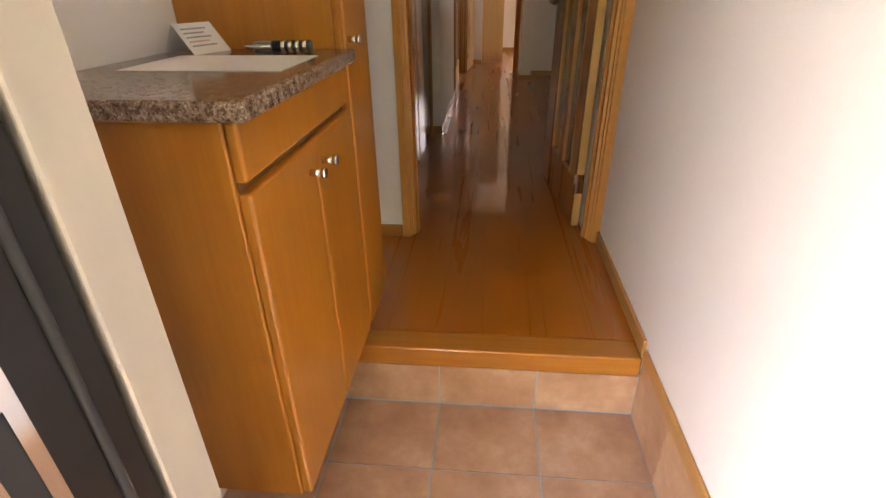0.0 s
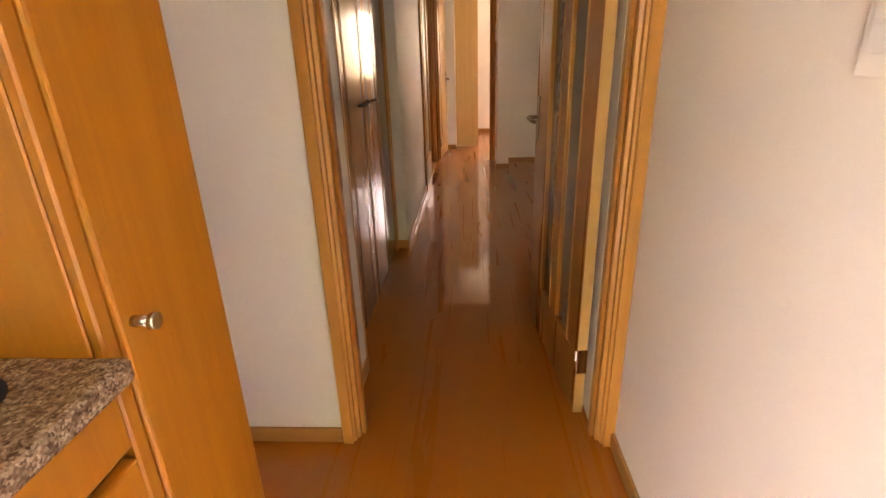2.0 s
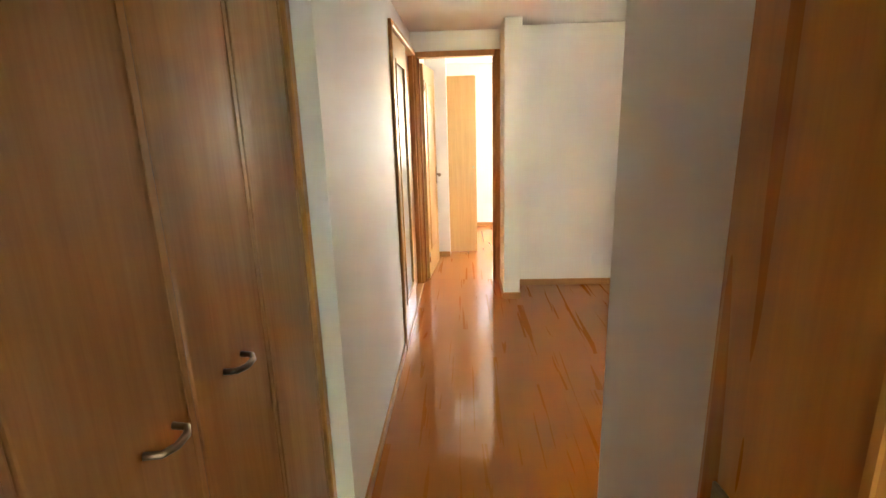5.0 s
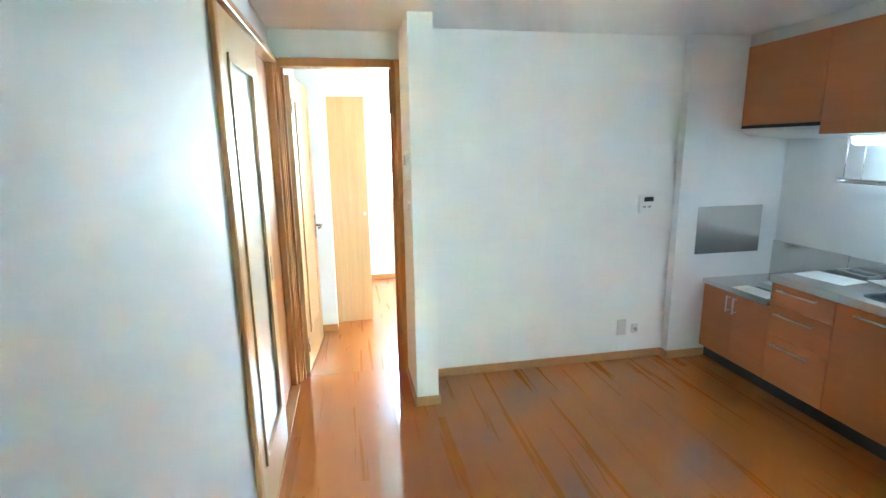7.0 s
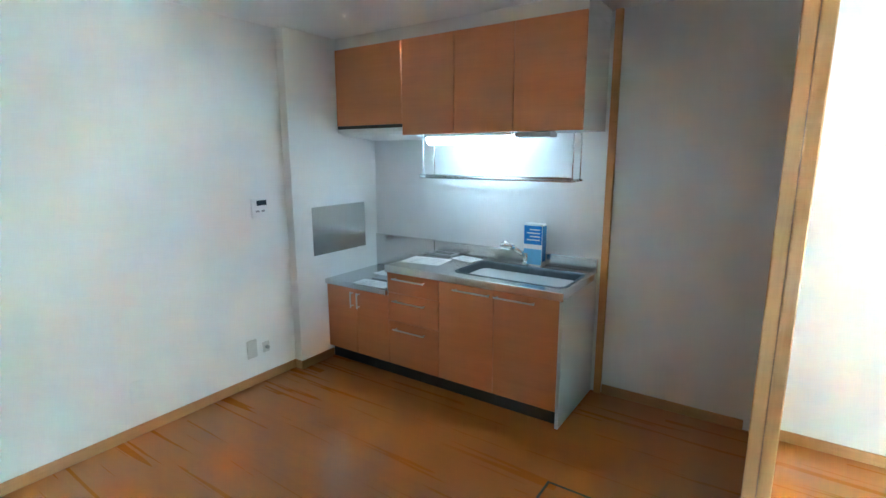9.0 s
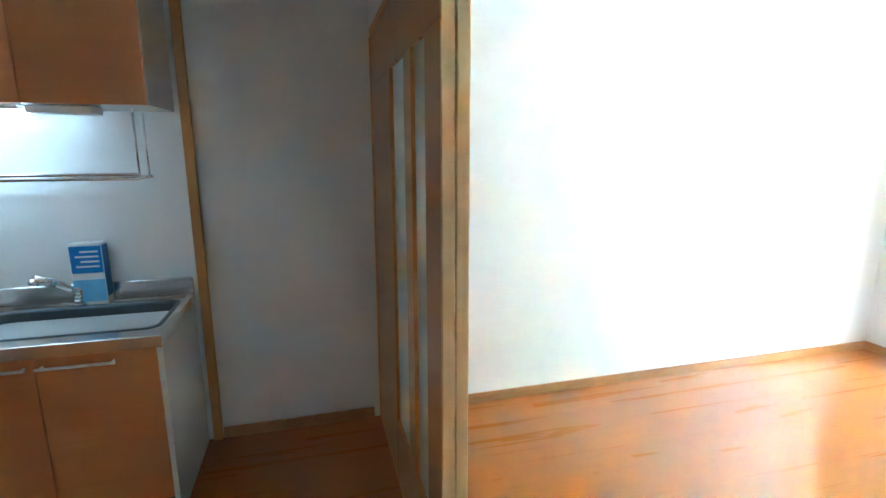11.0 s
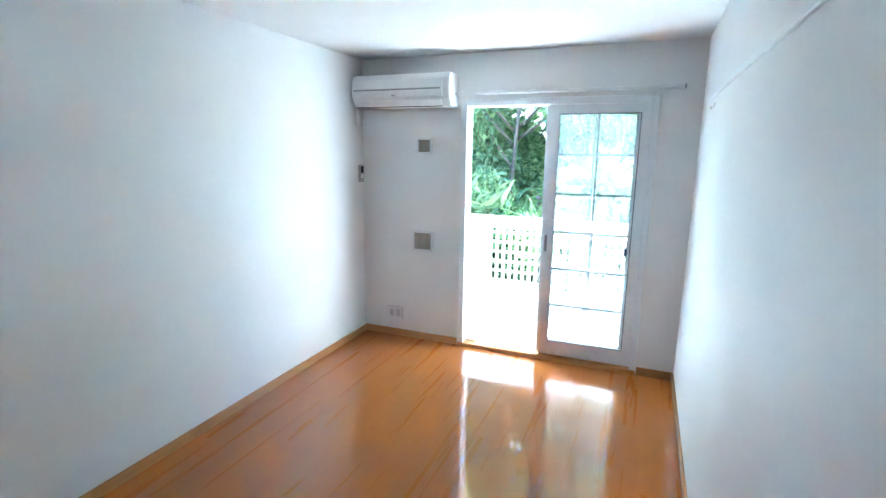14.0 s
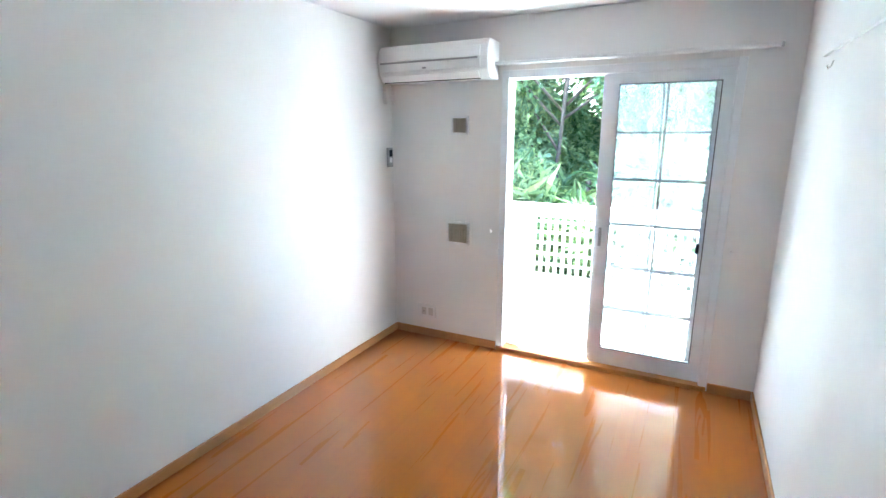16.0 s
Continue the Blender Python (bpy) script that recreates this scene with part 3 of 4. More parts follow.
single("granite_top", box((0.251, -0.462, 0.9155), (0.676, 0.1365, 0.945), 0.006, 2), GRANITE, "polished brown speckled granite top on the shoe cabinet", "countertop")
tall = thing("tall_cabinet", (0.45, 0.27, 0.17), "tall honey oak hall cabinet with a single door", "cabinet")
part("body", box((0.251, 0.138, 0.13), (0.628, 0.392, 2.28), 0.002), OAK, tall)
for z0, z1, zk in ((0.132, 2.276, 0.960),):
    dr = part("door", box((0.6285, 0.164, z0), (0.648, 0.390, z1), 0.005, 2), OAK, tall)
    part("knob", join(rod((0.648, 0.187, zk), (0.670, 0.187, zk), 0.0075), rod((0.670, 0.187, zk), (0.678, 0.187, zk), 0.0105)), CHROME, dr, "chrome barrel knob")
part("side_stile", box((0.6285, 0.1385, 0.132), (0.644, 0.162, 2.276), 0.003), OAK, tall)

single("paper_sheet", box((0.33, -0.215, 0.9455), (0.632, -0.005, 0.9464)), PAPER, "blank white sheet of paper lying on the granite", "paper")
lock = thing("combination_lock", (0.52, 0.045, 0.9455), "black and silver combination padlock on the granite", "padlock")
part("barrel", rod((0.515, 0.05, 0.9585), (0.600, 0.055, 0.9585), 0.0125, 18), BLACK, lock)
for k in range(4):
    part("dial", rod((0.535 + k * 0.016, 0.0512 + k * 0.001, 0.9585), (0.543 + k * 0.016, 0.0517 + k * 0.001, 0.9585), 0.0133, 18), CHROME, lock, "silver number dial")
part("shackle", tube([(0.515, 0.043, 0.9585), (0.47, 0.040, 0.9585), (0.455, 0.046, 0.9585), (0.455, 0.060, 0.9585), (0.47, 0.066, 0.9585), (0.515, 0.060, 0.9585)], 0.0045), STEEL, lock)
part("key_case", box((0.455, 0.075, 0.9455), (0.52, 0.105, 0.965), 0.005, 2), GREY, lock, "grey metal key case")
card = thing("folded_card", (0.325, 0.07, 0.9455), "folded cream leaflet with faint print standing on the granite", "leaflet", turn=68.0, local=True)
part("front_flap", prism([(-0.055, 0.0), (-0.0535, 0.0), (0.0015, 0.059), (0.0, 0.060)], 0, -0.05, 0.05), PAPER, card)
part("back_flap", prism([(0.0, 0.060), (0.0015, 0.059), (0.042, 0.0), (0.0405, 0.0)], 0, -0.05, 0.05), PAPER, card)
slope = Vector((0, 0.0535, 0.059)).normalized()
for k in range(5):
    u = 0.02 + k * 0.011
    p = Vector((0, -0.0545, 0.0)) + slope * u
    part("print_line", box((-0.038, p.y - 0.0012, p.z), (0.025 - 0.012 * (k % 2), p.y + 0.0008, p.z + 0.003)), PINK_INK if k == 1 else INK, card)


def wall_plate(name, at, size, normal, label, category, buttons=1, mat=WHITE):
    """A small plate on a wall: at is its middle, normal 'x', '-x', 'y' or '-y'."""
    axis = 0 if "x" in normal else 1
    s = -1 if normal[0] == "-" else 1
    w, h, d = size

    def slab(du, dz, hw, hh, d0, d1, bev):
        a, b = [0, 0, at[2] + dz - hh], [0, 0, at[2] + dz + hh]
        a[axis], b[axis] = at[axis] + s * d0, at[axis] + s * d1
        a[1 - axis], b[1 - axis] = at[1 - axis] + du - hw, at[1 - axis] + du + hw
        return box(a, b, bev, 2 if bev else 1)
    ob = thing(name, at, label, category)
    part("plate", slab(0, 0, w / 2, h / 2, 0.0005, d, 0.002), mat, ob)
    for k in range(buttons):
        part("rocker", slab(0, (k - (buttons - 1) / 2) * h * 0.6 / max(1, buttons), w * 0.3, h * 0.27 / max(1, buttons), d, d + 0.003, 0.001), mat, ob)
    return ob, slab


wall_plate("light_switch", (1.525, 0.31, 1.265), (0.07, 0.12, 0.012), "-x", "white light switch with two rockers on the hall wall", "light switch", 2)
wall_plate("light_switch", (0.60, 1.33, 1.2), (0.07, 0.12, 0.010), "x", "white light switch beside the hall door", "light switch", 1)
ic, ics = wall_plate("intercom", (1.372, 5.62, 1.475), (0.10, 0.155, 0.022), "-x", "pale intercom panel on the end wall", "intercom", 0)
part("screen", ics(0, 0.03, 0.035, 0.028, 0.022, 0.0235, 0), GREY, ic)
wall_plate("light_switch", (1.372, 5.60, 1.20), (0.07, 0.12, 0.010), "-x", "white light switch below the intercom", "light switch", 2)

# ---- kitchen ----
KX = 3.56


def bar_handle(parent, a, b, out=0.028):
    """A steel bar pull on two posts, between a and b on the front."""
    a, b = Vector(a), Vector(b)
    o = Vector((-out, 0, 0))
    d = (b - a).normalized() * 0.012
    part("bar_handle", join(rod(a + o - d, b + o + d, 0.0055), rod(a, a + o, 0.004, 8), rod(b, b + o, 0.004, 8)), SATIN, parent, "satin steel bar handle")


def base_unit(name, y0, y1, top, fronts, label):
    u = thing(name, (3.85, (y0 + y1) / 2, 0), label, "kitchen cabinet", "kitchen base units")
    part("carcass", box((KX + 0.021, y0 + 0.001, 0.09), (4.125, y1 - 0.001, top)), ENAMEL, u)
    part("kick_plate", box((KX + 0.045, y0 + 0.001, 0.0), (KX + 0.06, y1 - 0.001, 0.0895)), BLACK, u, "black recessed kick plate")
    for kind, fy0, fy1, z0, z1, h in fronts:
        f = part(kind, box((KX, fy0 + 0.0018, z0 + 0.0018), (KX + 0.02, fy1 - 0.0018, z1 - 0.0018), 0.002), TERRA, u)
        bar_handle(f, *h)
    return u


sink_unit = base_unit("sink_unit", 4.0, 4.795, 0.742, [
    ("door", 4.016, 4.41, 0.095, 0.742, ((KX, 4.16, 0.70), (KX, 4.385, 0.70))),
    ("door", 4.41, 4.795, 0.095, 0.742, ((KX, 4.44, 0.70), (KX, 4.665, 0.70)))], "sink base cabinet with two orange-brown laminate doors")
part("end_panel", box((KX, 3.996, 0.0), (4.125, 4.0155, 0.742), 0.001), ENAMEL, sink_unit, "white end panel")
base_unit("drawer_unit", 4.795, 5.205, 0.742, [
    ("drawer", 4.795, 5.205, z0, z1, ((KX, 4.905, zh), (KX, 5.135, zh))) for z0, z1, zh in ((0.095, 0.405, 0.355), (0.405, 0.60, 0.55), (0.60, 0.742, 0.70))],
    "kitchen drawer unit with three orange-brown laminate drawers")
base_unit("stove_unit", 5.205, 5.79, 0.572, [
    ("door", 5.205, 5.50, 0.095, 0.572, ((KX, 5.47, 0.45), (KX, 5.47, 0.54))),
    ("door", 5.50, 5.79, 0.095, 0.572, ((KX, 5.53, 0.45), (KX, 5.53, 0.54)))], "low stove base cabinet with two orange-brown laminate doors")

sink = thing("sink_counter", (3.85, 4.6, 0.745), "stainless steel worktop with a wide inset sink", "sink")
SY0, SY1, SX0, SX1 = 4.035, 4.73, 3.645, 4.005
part("worktop", panel_hole((3.545, 3.992, 0.745), (4.126, 5.212, 0.785), (SX0, SY0, 0), (SX1, SY1, 0), 2), STEEL, sink)
part("front_lip", box((3.541, 3.990, 0.738), (3.548, 5.213, 0.787), 0.003, 2), STEEL, sink)
basin = bmesh.new()
rows = []
for z, inset, rad in ((0.787, -0.016, 0.055), (0.787, 0.0, 0.05), (0.775, 0.006, 0.05), (0.64, 0.018, 0.055), (0.605, 0.045, 0.05), (0.600, 0.10, 0.04)):
    ring = []
    for cx, cy, a0 in ((SX1, SY1, 0), (SX0, SY1, 90), (SX0, SY0, 180), (SX1, SY0, 270)):
        sx, sy = (1 if cx == SX1 else -1), (1 if cy == SY1 else -1)
        for k in range(6):
            a = radians(a0 + k * 18)
            ring.append(basin.verts.new((cx - sx * (inset + rad) + rad * math.cos(a), cy - sy * (inset + rad) + rad * math.sin(a), z)))
    rows.append(ring)
for a, b in zip(rows, rows[1:]):
    for k in range(len(a)):
        basin.faces.new((a[k], a[(k + 1) % len(a)], b[(k + 1) % len(a)], b[k])).smooth = True
basin.faces.new(rows[-1])
part("basin", basin, SINK_STEEL, sink)
part("drain", join(rod((3.84, 4.40, 0.6005), (3.84, 4.40, 0.606), 0.055, 24), rod((3.84, 4.40, 0.606), (3.84, 4.40, 0.609), 0.035, 20)), BLACK, sink, "black drain basket")
part("upstand", box((4.108, 3.992, 0.785), (4.126, 5.212, 0.865), 0.003), STEEL, sink)
part("drainer_ridge", join(*[rod((4.055 + 0.016 * k, 4.02, 0.787), (4.055 + 0.016 * k, 4.70, 0.787), 0.003, 8) for k in range(2)]), STEEL, sink)
stove = thing("stove_deck", (3.85, 5.5, 0.575), "low stainless steel deck for a stove", "countertop")
part("deck", box((3.545, 5.2135, 0.575), (4.126, 5.793, 0.610), 0.003), STEEL, stove)
part("upstand", box((4.108, 5.2135, 0.6105), (4.126, 5.793, 0.868), 0.003), STEEL, stove)
part("step_plate", box((3.56, 5.2055, 0.6105), (4.107, 5.2125, 0.742)), STEEL, stove)

tap = thing("mixer_tap", (4.045, 4.44, 0.785), "chrome single-lever kitchen mixer tap", "tap")
part("base", join(rod((4.045, 4.44, 0.785), (4.045, 4.44, 0.80), 0.032, 24), rod((4.045, 4.44, 0.80), (4.045, 4.44, 0.87), 0.023, 20)), CHROME, tap)
part("spout", tube([(4.045, 4.435, 0.835), (4.01, 4.47, 0.88), (3.965, 4.515, 0.925)], 0.0165, 14), CHROME, tap)
part("spray_head", join(rod((3.985, 4.495, 0.905), (3.935, 4.55, 0.938), 0.021, 18), rod((3.94, 4.545, 0.936), (3.933, 4.553, 0.912), 0.018, 18)), CHROME, tap)
part("lever", tube([(4.05, 4.44, 0.872), (4.06, 4.43, 0.89), (4.05, 4.39, 0.905)], 0.008), CHROME, tap)

carton = thing("detergent_carton", (4.065, 4.385, 0.785), "blue and white printed carton beside the tap", "carton", turn=0.0)
part("box", box((4.035, 4.325, 0.7855), (4.098, 4.452, 1.062), 0.003), PAPER, carton)
part("label_print", box((4.0335, 4.328, 0.93), (4.0348, 4.449, 1.05)), BLUE, carton, "blue label")
part("label_print", box((4.0335, 4.328, 0.80), (4.0348, 4.449, 0.90)), LIGHT_BLUE, carton, "light blue label")
for k in range(4):
    part("print_line", box((4.0325, 4.34, 0.955 + k * 0.022), (4.0334, 4.43 - 0.02 * (k % 2), 0.963 + k * 0.022)), PAPER, carton)
part("side_print", box((4.036, 4.3235, 0.82), (4.097, 4.3248, 1.05)), BLUE, carton)


def paper_on(at, size, turn, z, label):
    p = thing("paper_sheet", (*at, z), label, "paper", "papers on the worktop", turn=turn, local=True)
    part("sheet", box((-size[0] / 2, -size[1] / 2, 0), (size[0] / 2, size[1] / 2, 0.001)), PAPER, p)
    for k in range(4):
        part("print_line", box((-size[0] * 0.36 + k * size[0] * 0.2, -size[1] * 0.36, 0.001), (-size[0] * 0.33 + k * size[0] * 0.2, size[1] * 0.3, 0.0014)), INK, p)


paper_on((3.80, 5.06), (0.21, 0.29), 8, 0.7855, "white printed sheet on the steel worktop")
paper_on((4.00, 4.86), (0.13, 0.19), -12, 0.7855, "small white printed sheet by the sink")
paper_on((3.64, 5.40), (0.14, 0.28), 4, 0.6105, "white leaflet on the low stove deck")
paper_on((3.92, 5.50), (0.15, 0.21), -6, 0.6105, "white folded leaflet at the back of the stove deck")
manual = thing("grey_booklet", (3.79, 5.42, 0.6105), "dark grey booklet lying between white sheets", "booklet", turn=3, local=True)
part("cover", box((-0.05, -0.09, 0), (0.05, 0.09, 0.006), 0.001), GREY, manual)
mat_2 = thing("steel_tray", (4.03, 5.08, 0.7855), "shallow grey tray at the back of the worktop", "tray")
part("tray", panel_hole((3.985, 4.985, 0.7855), (4.095, 5.19, 0.797), (4.0, 5.0, 0), (4.08, 5.175, 0), 2), GREY, mat_2)

# steel guard on the column and white panel behind the counter
guard = thing("steel_guard", (3.72, 5.793, 0.79), "brushed stainless steel splash guard on the wall beside the stove", "splash guard")
part("plate", box((3.455, 5.7915, 0.79), (3.985, 5.7945, 1.135), 0.001), STEEL, guard)
for x in (3.475, 3.965):
    for z in (0.81, 1.115):
        part("screw", rod((x, 5.7915, z), (x, 5.7895, z), 0.005, 10), CHROME, guard)
structure("wall_panel_kitchen", box((4.1265, 3.975, 0.0), (4.1295, 5.794, TOP)), ENAMEL)
structure("trim_post_kitchen", box((4.105, 3.928, 0.0), (4.1295, 3.972, TOP), 0.004), TRIM)

# wall cupboards
CX = 3.73


def wall_unit(name, y0, y1, z0, label, doors):
    u = thing(name, (3.93, (y0 + y1) / 2, z0), label, "wall cupboard", "kitchen wall cupboards")
    part("carcass", box((CX + 0.02, y0 + 0.001, z0 + 0.002), (4.125, y1 - 0.001, 2.21)), ENAMEL, u)
    for d0, d1 in doors:
        part("door", box((CX, d0 + 0.0018, z0), (CX + 0.019, d1 - 0.0018, 2.208), 0.002), TERRA, u)
    return u


hood = wall_unit("hood_cupboard", 5.195, 5.792, 1.695, "orange-brown hood cupboard with a slim white extractor below", [(5.195, 5.792)])
part("black_strip", box((CX + 0.003, 5.20, 1.672), (CX + 0.018, 5.788, 1.694)), BLACK, hood)
part("extractor", prism([(CX + 0.004, 1.671), (4.11, 1.671), (4.11, 1.60), (CX + 0.05, 1.632), (CX + 0.004, 1.65)], 1, 5.20, 5.788, 0.003), WHITE, hood, "white slim extractor")
wall_unit("wall_cupboard", 4.399, 5.195, 1.622, "orange-brown wall cupboard with two plain doors", [(4.399, 4.796), (4.796, 5.195)])
wall_unit("wall_cupboard", 3.996, 4.399, 1.622, "orange-brown wall cupboard with one plain door and a white side", [(3.996, 4.399)])
structure("trim_filler_kitchen", box((CX + 0.012, 3.996, 2.2105), (4.125, 5.794, TOP)), ENAMEL)

lamp = thing("under_cupboard_lamp", (3.87, 4.72, 1.54), "lit fluorescent tube lamp under the wall cupboards", "lamp")
part("housing", box((3.80, 4.44, 1.605), (3.92, 5.07, 1.621), 0.003), WHITE, lamp)
part("diffuser", prism([(3.805, 1.604), (3.915, 1.604), (3.905, 1.57), (3.875, 1.556), (3.845, 1.556), (3.815, 1.57)], 1, 4.45, 5.06, 0.002), TUBE, lamp, "glowing white diffuser")
fan = thing("socket_box", (3.85, 4.3, 1.59), "small white switch box under the wall cupboard", "switch box")
part("case", box((3.80, 4.20, 1.592), (3.90, 4.42, 1.621), 0.004), WHITE, fan)

rack = thing("dish_rack", (3.98, 4.65, 1.34), "hanging chrome wire dish rack under the wall cupboards", "dish rack")
for x in (3.87, 3.93, 3.99, 4.05):
    part("long_rod", rod((x, 4.09, 1.345), (x, 5.16, 1.345), 0.007, 8), CHROME, rack)
for y in (4.10, 5.15):
    part("cross_rod", rod((3.865, y, 1.349), (4.06, y, 1.349), 0.005, 8), CHROME, rack)
    for x in (3.90, 4.03):
        part("hanger", rod((x, y, 1.349), (x, y, 1.621), 0.0045, 8), CHROME, rack)
part("front_rail", rod((3.865, 4.09, 1.362), (3.865, 5.16, 1.362), 0.006, 8), CHROME, rack)

# fittings on the kitchen walls
rc, rcs = wall_plate("heater_control", (3.085, 5.865, 1.165), (0.115, 0.125, 0.018), "-y", "white water heater control with a small dark display", "control panel", 0)
part("display", rcs(0.012, 0.032, 0.036, 0.016, 0.018, 0.0195, 0), SCREEN, rc, "dark display")
part("button", rcs(-0.02, -0.02, 0.012, 0.006, 0.018, 0.0205, 0), GREY, rc)
part("button", rcs(0.02, -0.02, 0.012, 0.006, 0.018, 0.0205, 0), GREY, rc)
wall_plate("wall_socket", (2.955, 5.865, 0.25), (0.07, 0.12, 0.010), "-y", "ivory double wall socket above the baseboard", "wall socket", 2, IVORY)
tvs, tvf = wall_plate("aerial_socket", (3.06, 5.865, 0.235), (0.05, 0.07, 0.010), "-y", "small ivory aerial socket above the baseboard", "wall socket", 0, IVORY)
part("plug", rod((3.06, 5.855, 0.235), (3.06, 5.835, 0.235), 0.012), GREY, tvs)
wall_plate("blank_plate", (2.25, 5.865, 0.25), (0.07, 0.12, 0.006), "-y", "flat white blank plate on the wall", "wall plate", 0)
hatch = thing("floor_hatch", (2.82, 3.57, 0), "floor hatch to underfloor storage with a thin dark metal frame", "floor hatch")
for p, q in (((2.52, 3.27), (3.12, 3.282)), ((2.52, 3.858), (3.12, 3.87)), ((2.52, 3.282), (2.532, 3.858)), ((3.108, 3.282), (3.12, 3.858))):
    part("frame_bar", box((*p, 0.0005), (*q, 0.003), 0.0008), HATCH_METAL, hatch)
part("ring_pull", tube([(2.60 + 0.03 * math.cos(k * 0.5236), 3.57 + 0.03 * math.sin(k * 0.5236), 0.004) for k in range(13)], 0.003, 8), HATCH_METAL, hatch)

# ---- main room ----
ac = thing("air_conditioner", (3.70, -0.38, 1.895), "white wall-mounted air conditioner with a curved front", "air conditioner")
part("body", prism([(-0.4795, 1.90), (-0.4795, 2.135), (-0.315, 2.135), (-0.290, 2.10), (-0.283, 2.02), (-0.293, 1.955), (-0.335, 1.90)], 0, 3.29, 4.108, 0.006), WHITE, ac)
part("front_panel", prism([(-0.289, 2.028), (-0.279, 2.028), (-0.287, 2.095), (-0.297, 2.095)], 0, 3.345, 4.09, 0.002), WHITE, ac)
part("lower_panel", prism([(-0.289, 2.016), (-0.279, 2.016), (-0.287, 1.962), (-0.297, 1.962)], 0, 3.345, 4.09, 0.002), WHITE, ac)
part("air_gap", box((3.36, -0.284, 2.0165), (4.085, -0.277, 2.0275)), GREY, ac, "dark slit across the front")
part("louvre", prism([(-0.330, 1.906), (-0.294, 1.945), (-0.290, 1.942), (-0.326, 1.902)], 0, 3.36, 4.085, 0.001), WHITE, ac)
part("outlet_slit", prism([(-0.336, 1.8985), (-0.329, 1.907), (-0.3265, 1.903), (-0.333, 1.8965)], 0, 3.36, 4.085), BLACK, ac)
part("status_lamp", box((3.73, -0.286, 1.975), (3.755, -0.2785, 1.985)), GREY, ac)
part("top_grille", join(*[box((3.35 + k * 0.074, -0.46, 2.1345), (3.35 + k * 0.074 + 0.055, -0.33, 2.1375)) for k in range(10)]), GREY, ac)
pipe_box, pb = wall_plate("aircon_socket", (4.13, -0.40, 1.83), (0.055, 0.13, 0.03), "-x", "white socket box with a cable under the air conditioner", "wall socket", 1)
part("cable", tube([(4.095, -0.42, 1.80), (4.08, -0.44, 1.76), (4.10, -0.455, 1.80), (4.11, -0.46, 1.895)], 0.005), WHITE, pipe_box)
rem, rms = wall_plate("remote_control", (4.13, -0.42, 1.385), (0.055, 0.14, 0.022), "-x", "grey remote control in its wall holder", "remote control", 0, GREY)
part("display", rms(0, 0.032, 0.02, 0.025, 0.022, 0.0235, 0), SCREEN, rem)
part("buttons", rms(0, -0.02, 0.016, 0.018, 0.022, 0.024, 0), WHITE, rem)


def wall_vent(at, w, h, label):
    v = thing("wall_vent", at, label, "wall vent", "wall vents")
    x, y, z = at
    part("frame", panel_hole((x - w / 2, y + 0.0005, z - h / 2), (x + w / 2, y + 0.024, z + h / 2), (x - w / 2 + 0.016, 0, z - h / 2 + 0.016), (x + w / 2 - 0.016, 0, z + h / 2 - 0.016), 1), WHITE, v)
    part("filter", box((x - w / 2 + 0.0165, y + 0.0005, z - h / 2 + 0.0165), (x + w / 2 - 0.0165, y + 0.008, z + h / 2 - 0.0165)), BEIGE, v, "dusty beige filter")
    n = 7
    for k in range(n):
        u = x - w / 2 + 0.016 + (w - 0.032) * (k + 0.5) / n
        part("slat", box((u - 0.0025, y + 0.008, z - h / 2 + 0.0165), (u + 0.0025, y + 0.019, z + h / 2 - 0.0165)), BEIGE, v)


wall_vent((3.567, -0.48, 1.612), 0.132, 0.128, "small square white wall vent with a beige filter")
wall_vent((3.578, -0.48, 0.850), 0.182, 0.168, "larger square white wall vent with a beige filter")
so, sos = wall_plate("wall_socket", (3.845, -0.48, 0.205), (0.15, 0.105, 0.016), "y", "white wall socket plate near the room corner", "wall socket", 0)
part("socket", sos(0.02, 0, 0.02, 0.03, 0.016, 0.0185, 0.001), IVORY, so)
part("jack", rod((3.865, -0.462, 0.205), (3.865, -0.459, 0.205), 0.006, 10), GREY, so)
part("socket", sos(-0.04, 0, 0.02, 0.03, 0.016, 0.0185, 0.001), IVORY, so)

# balcony window: fixed frame, one leaf closed over the other
win = thing("window_1", (2.575, -0.55, 0.0), "white balcony sliding window standing half open", "window", kind="structure")
part("window_frame", join(box((3.215, -0.60, 0.03), (3.264, -0.470, 1.954), 0.003), box((1.886, -0.60, 0.03), (1.93, -0.470, 1.954), 0.003),
                          box((1.93, -0.60, 1.905), (3.215, -0.470, 1.954), 0.003)), SASH, win)
part("window_sill", box((1.886, -0.60, 0.0), (3.264, -0.462, 0.0295), 0.003), TRIM, win, "timber sill strip")
part("track", join(box((1.93, -0.535, 0.0295), (3.215, -0.53, 0.042)), box((1.93, -0.575, 0.0295), (3.215, -0.57, 0.042))), STEEL, win)


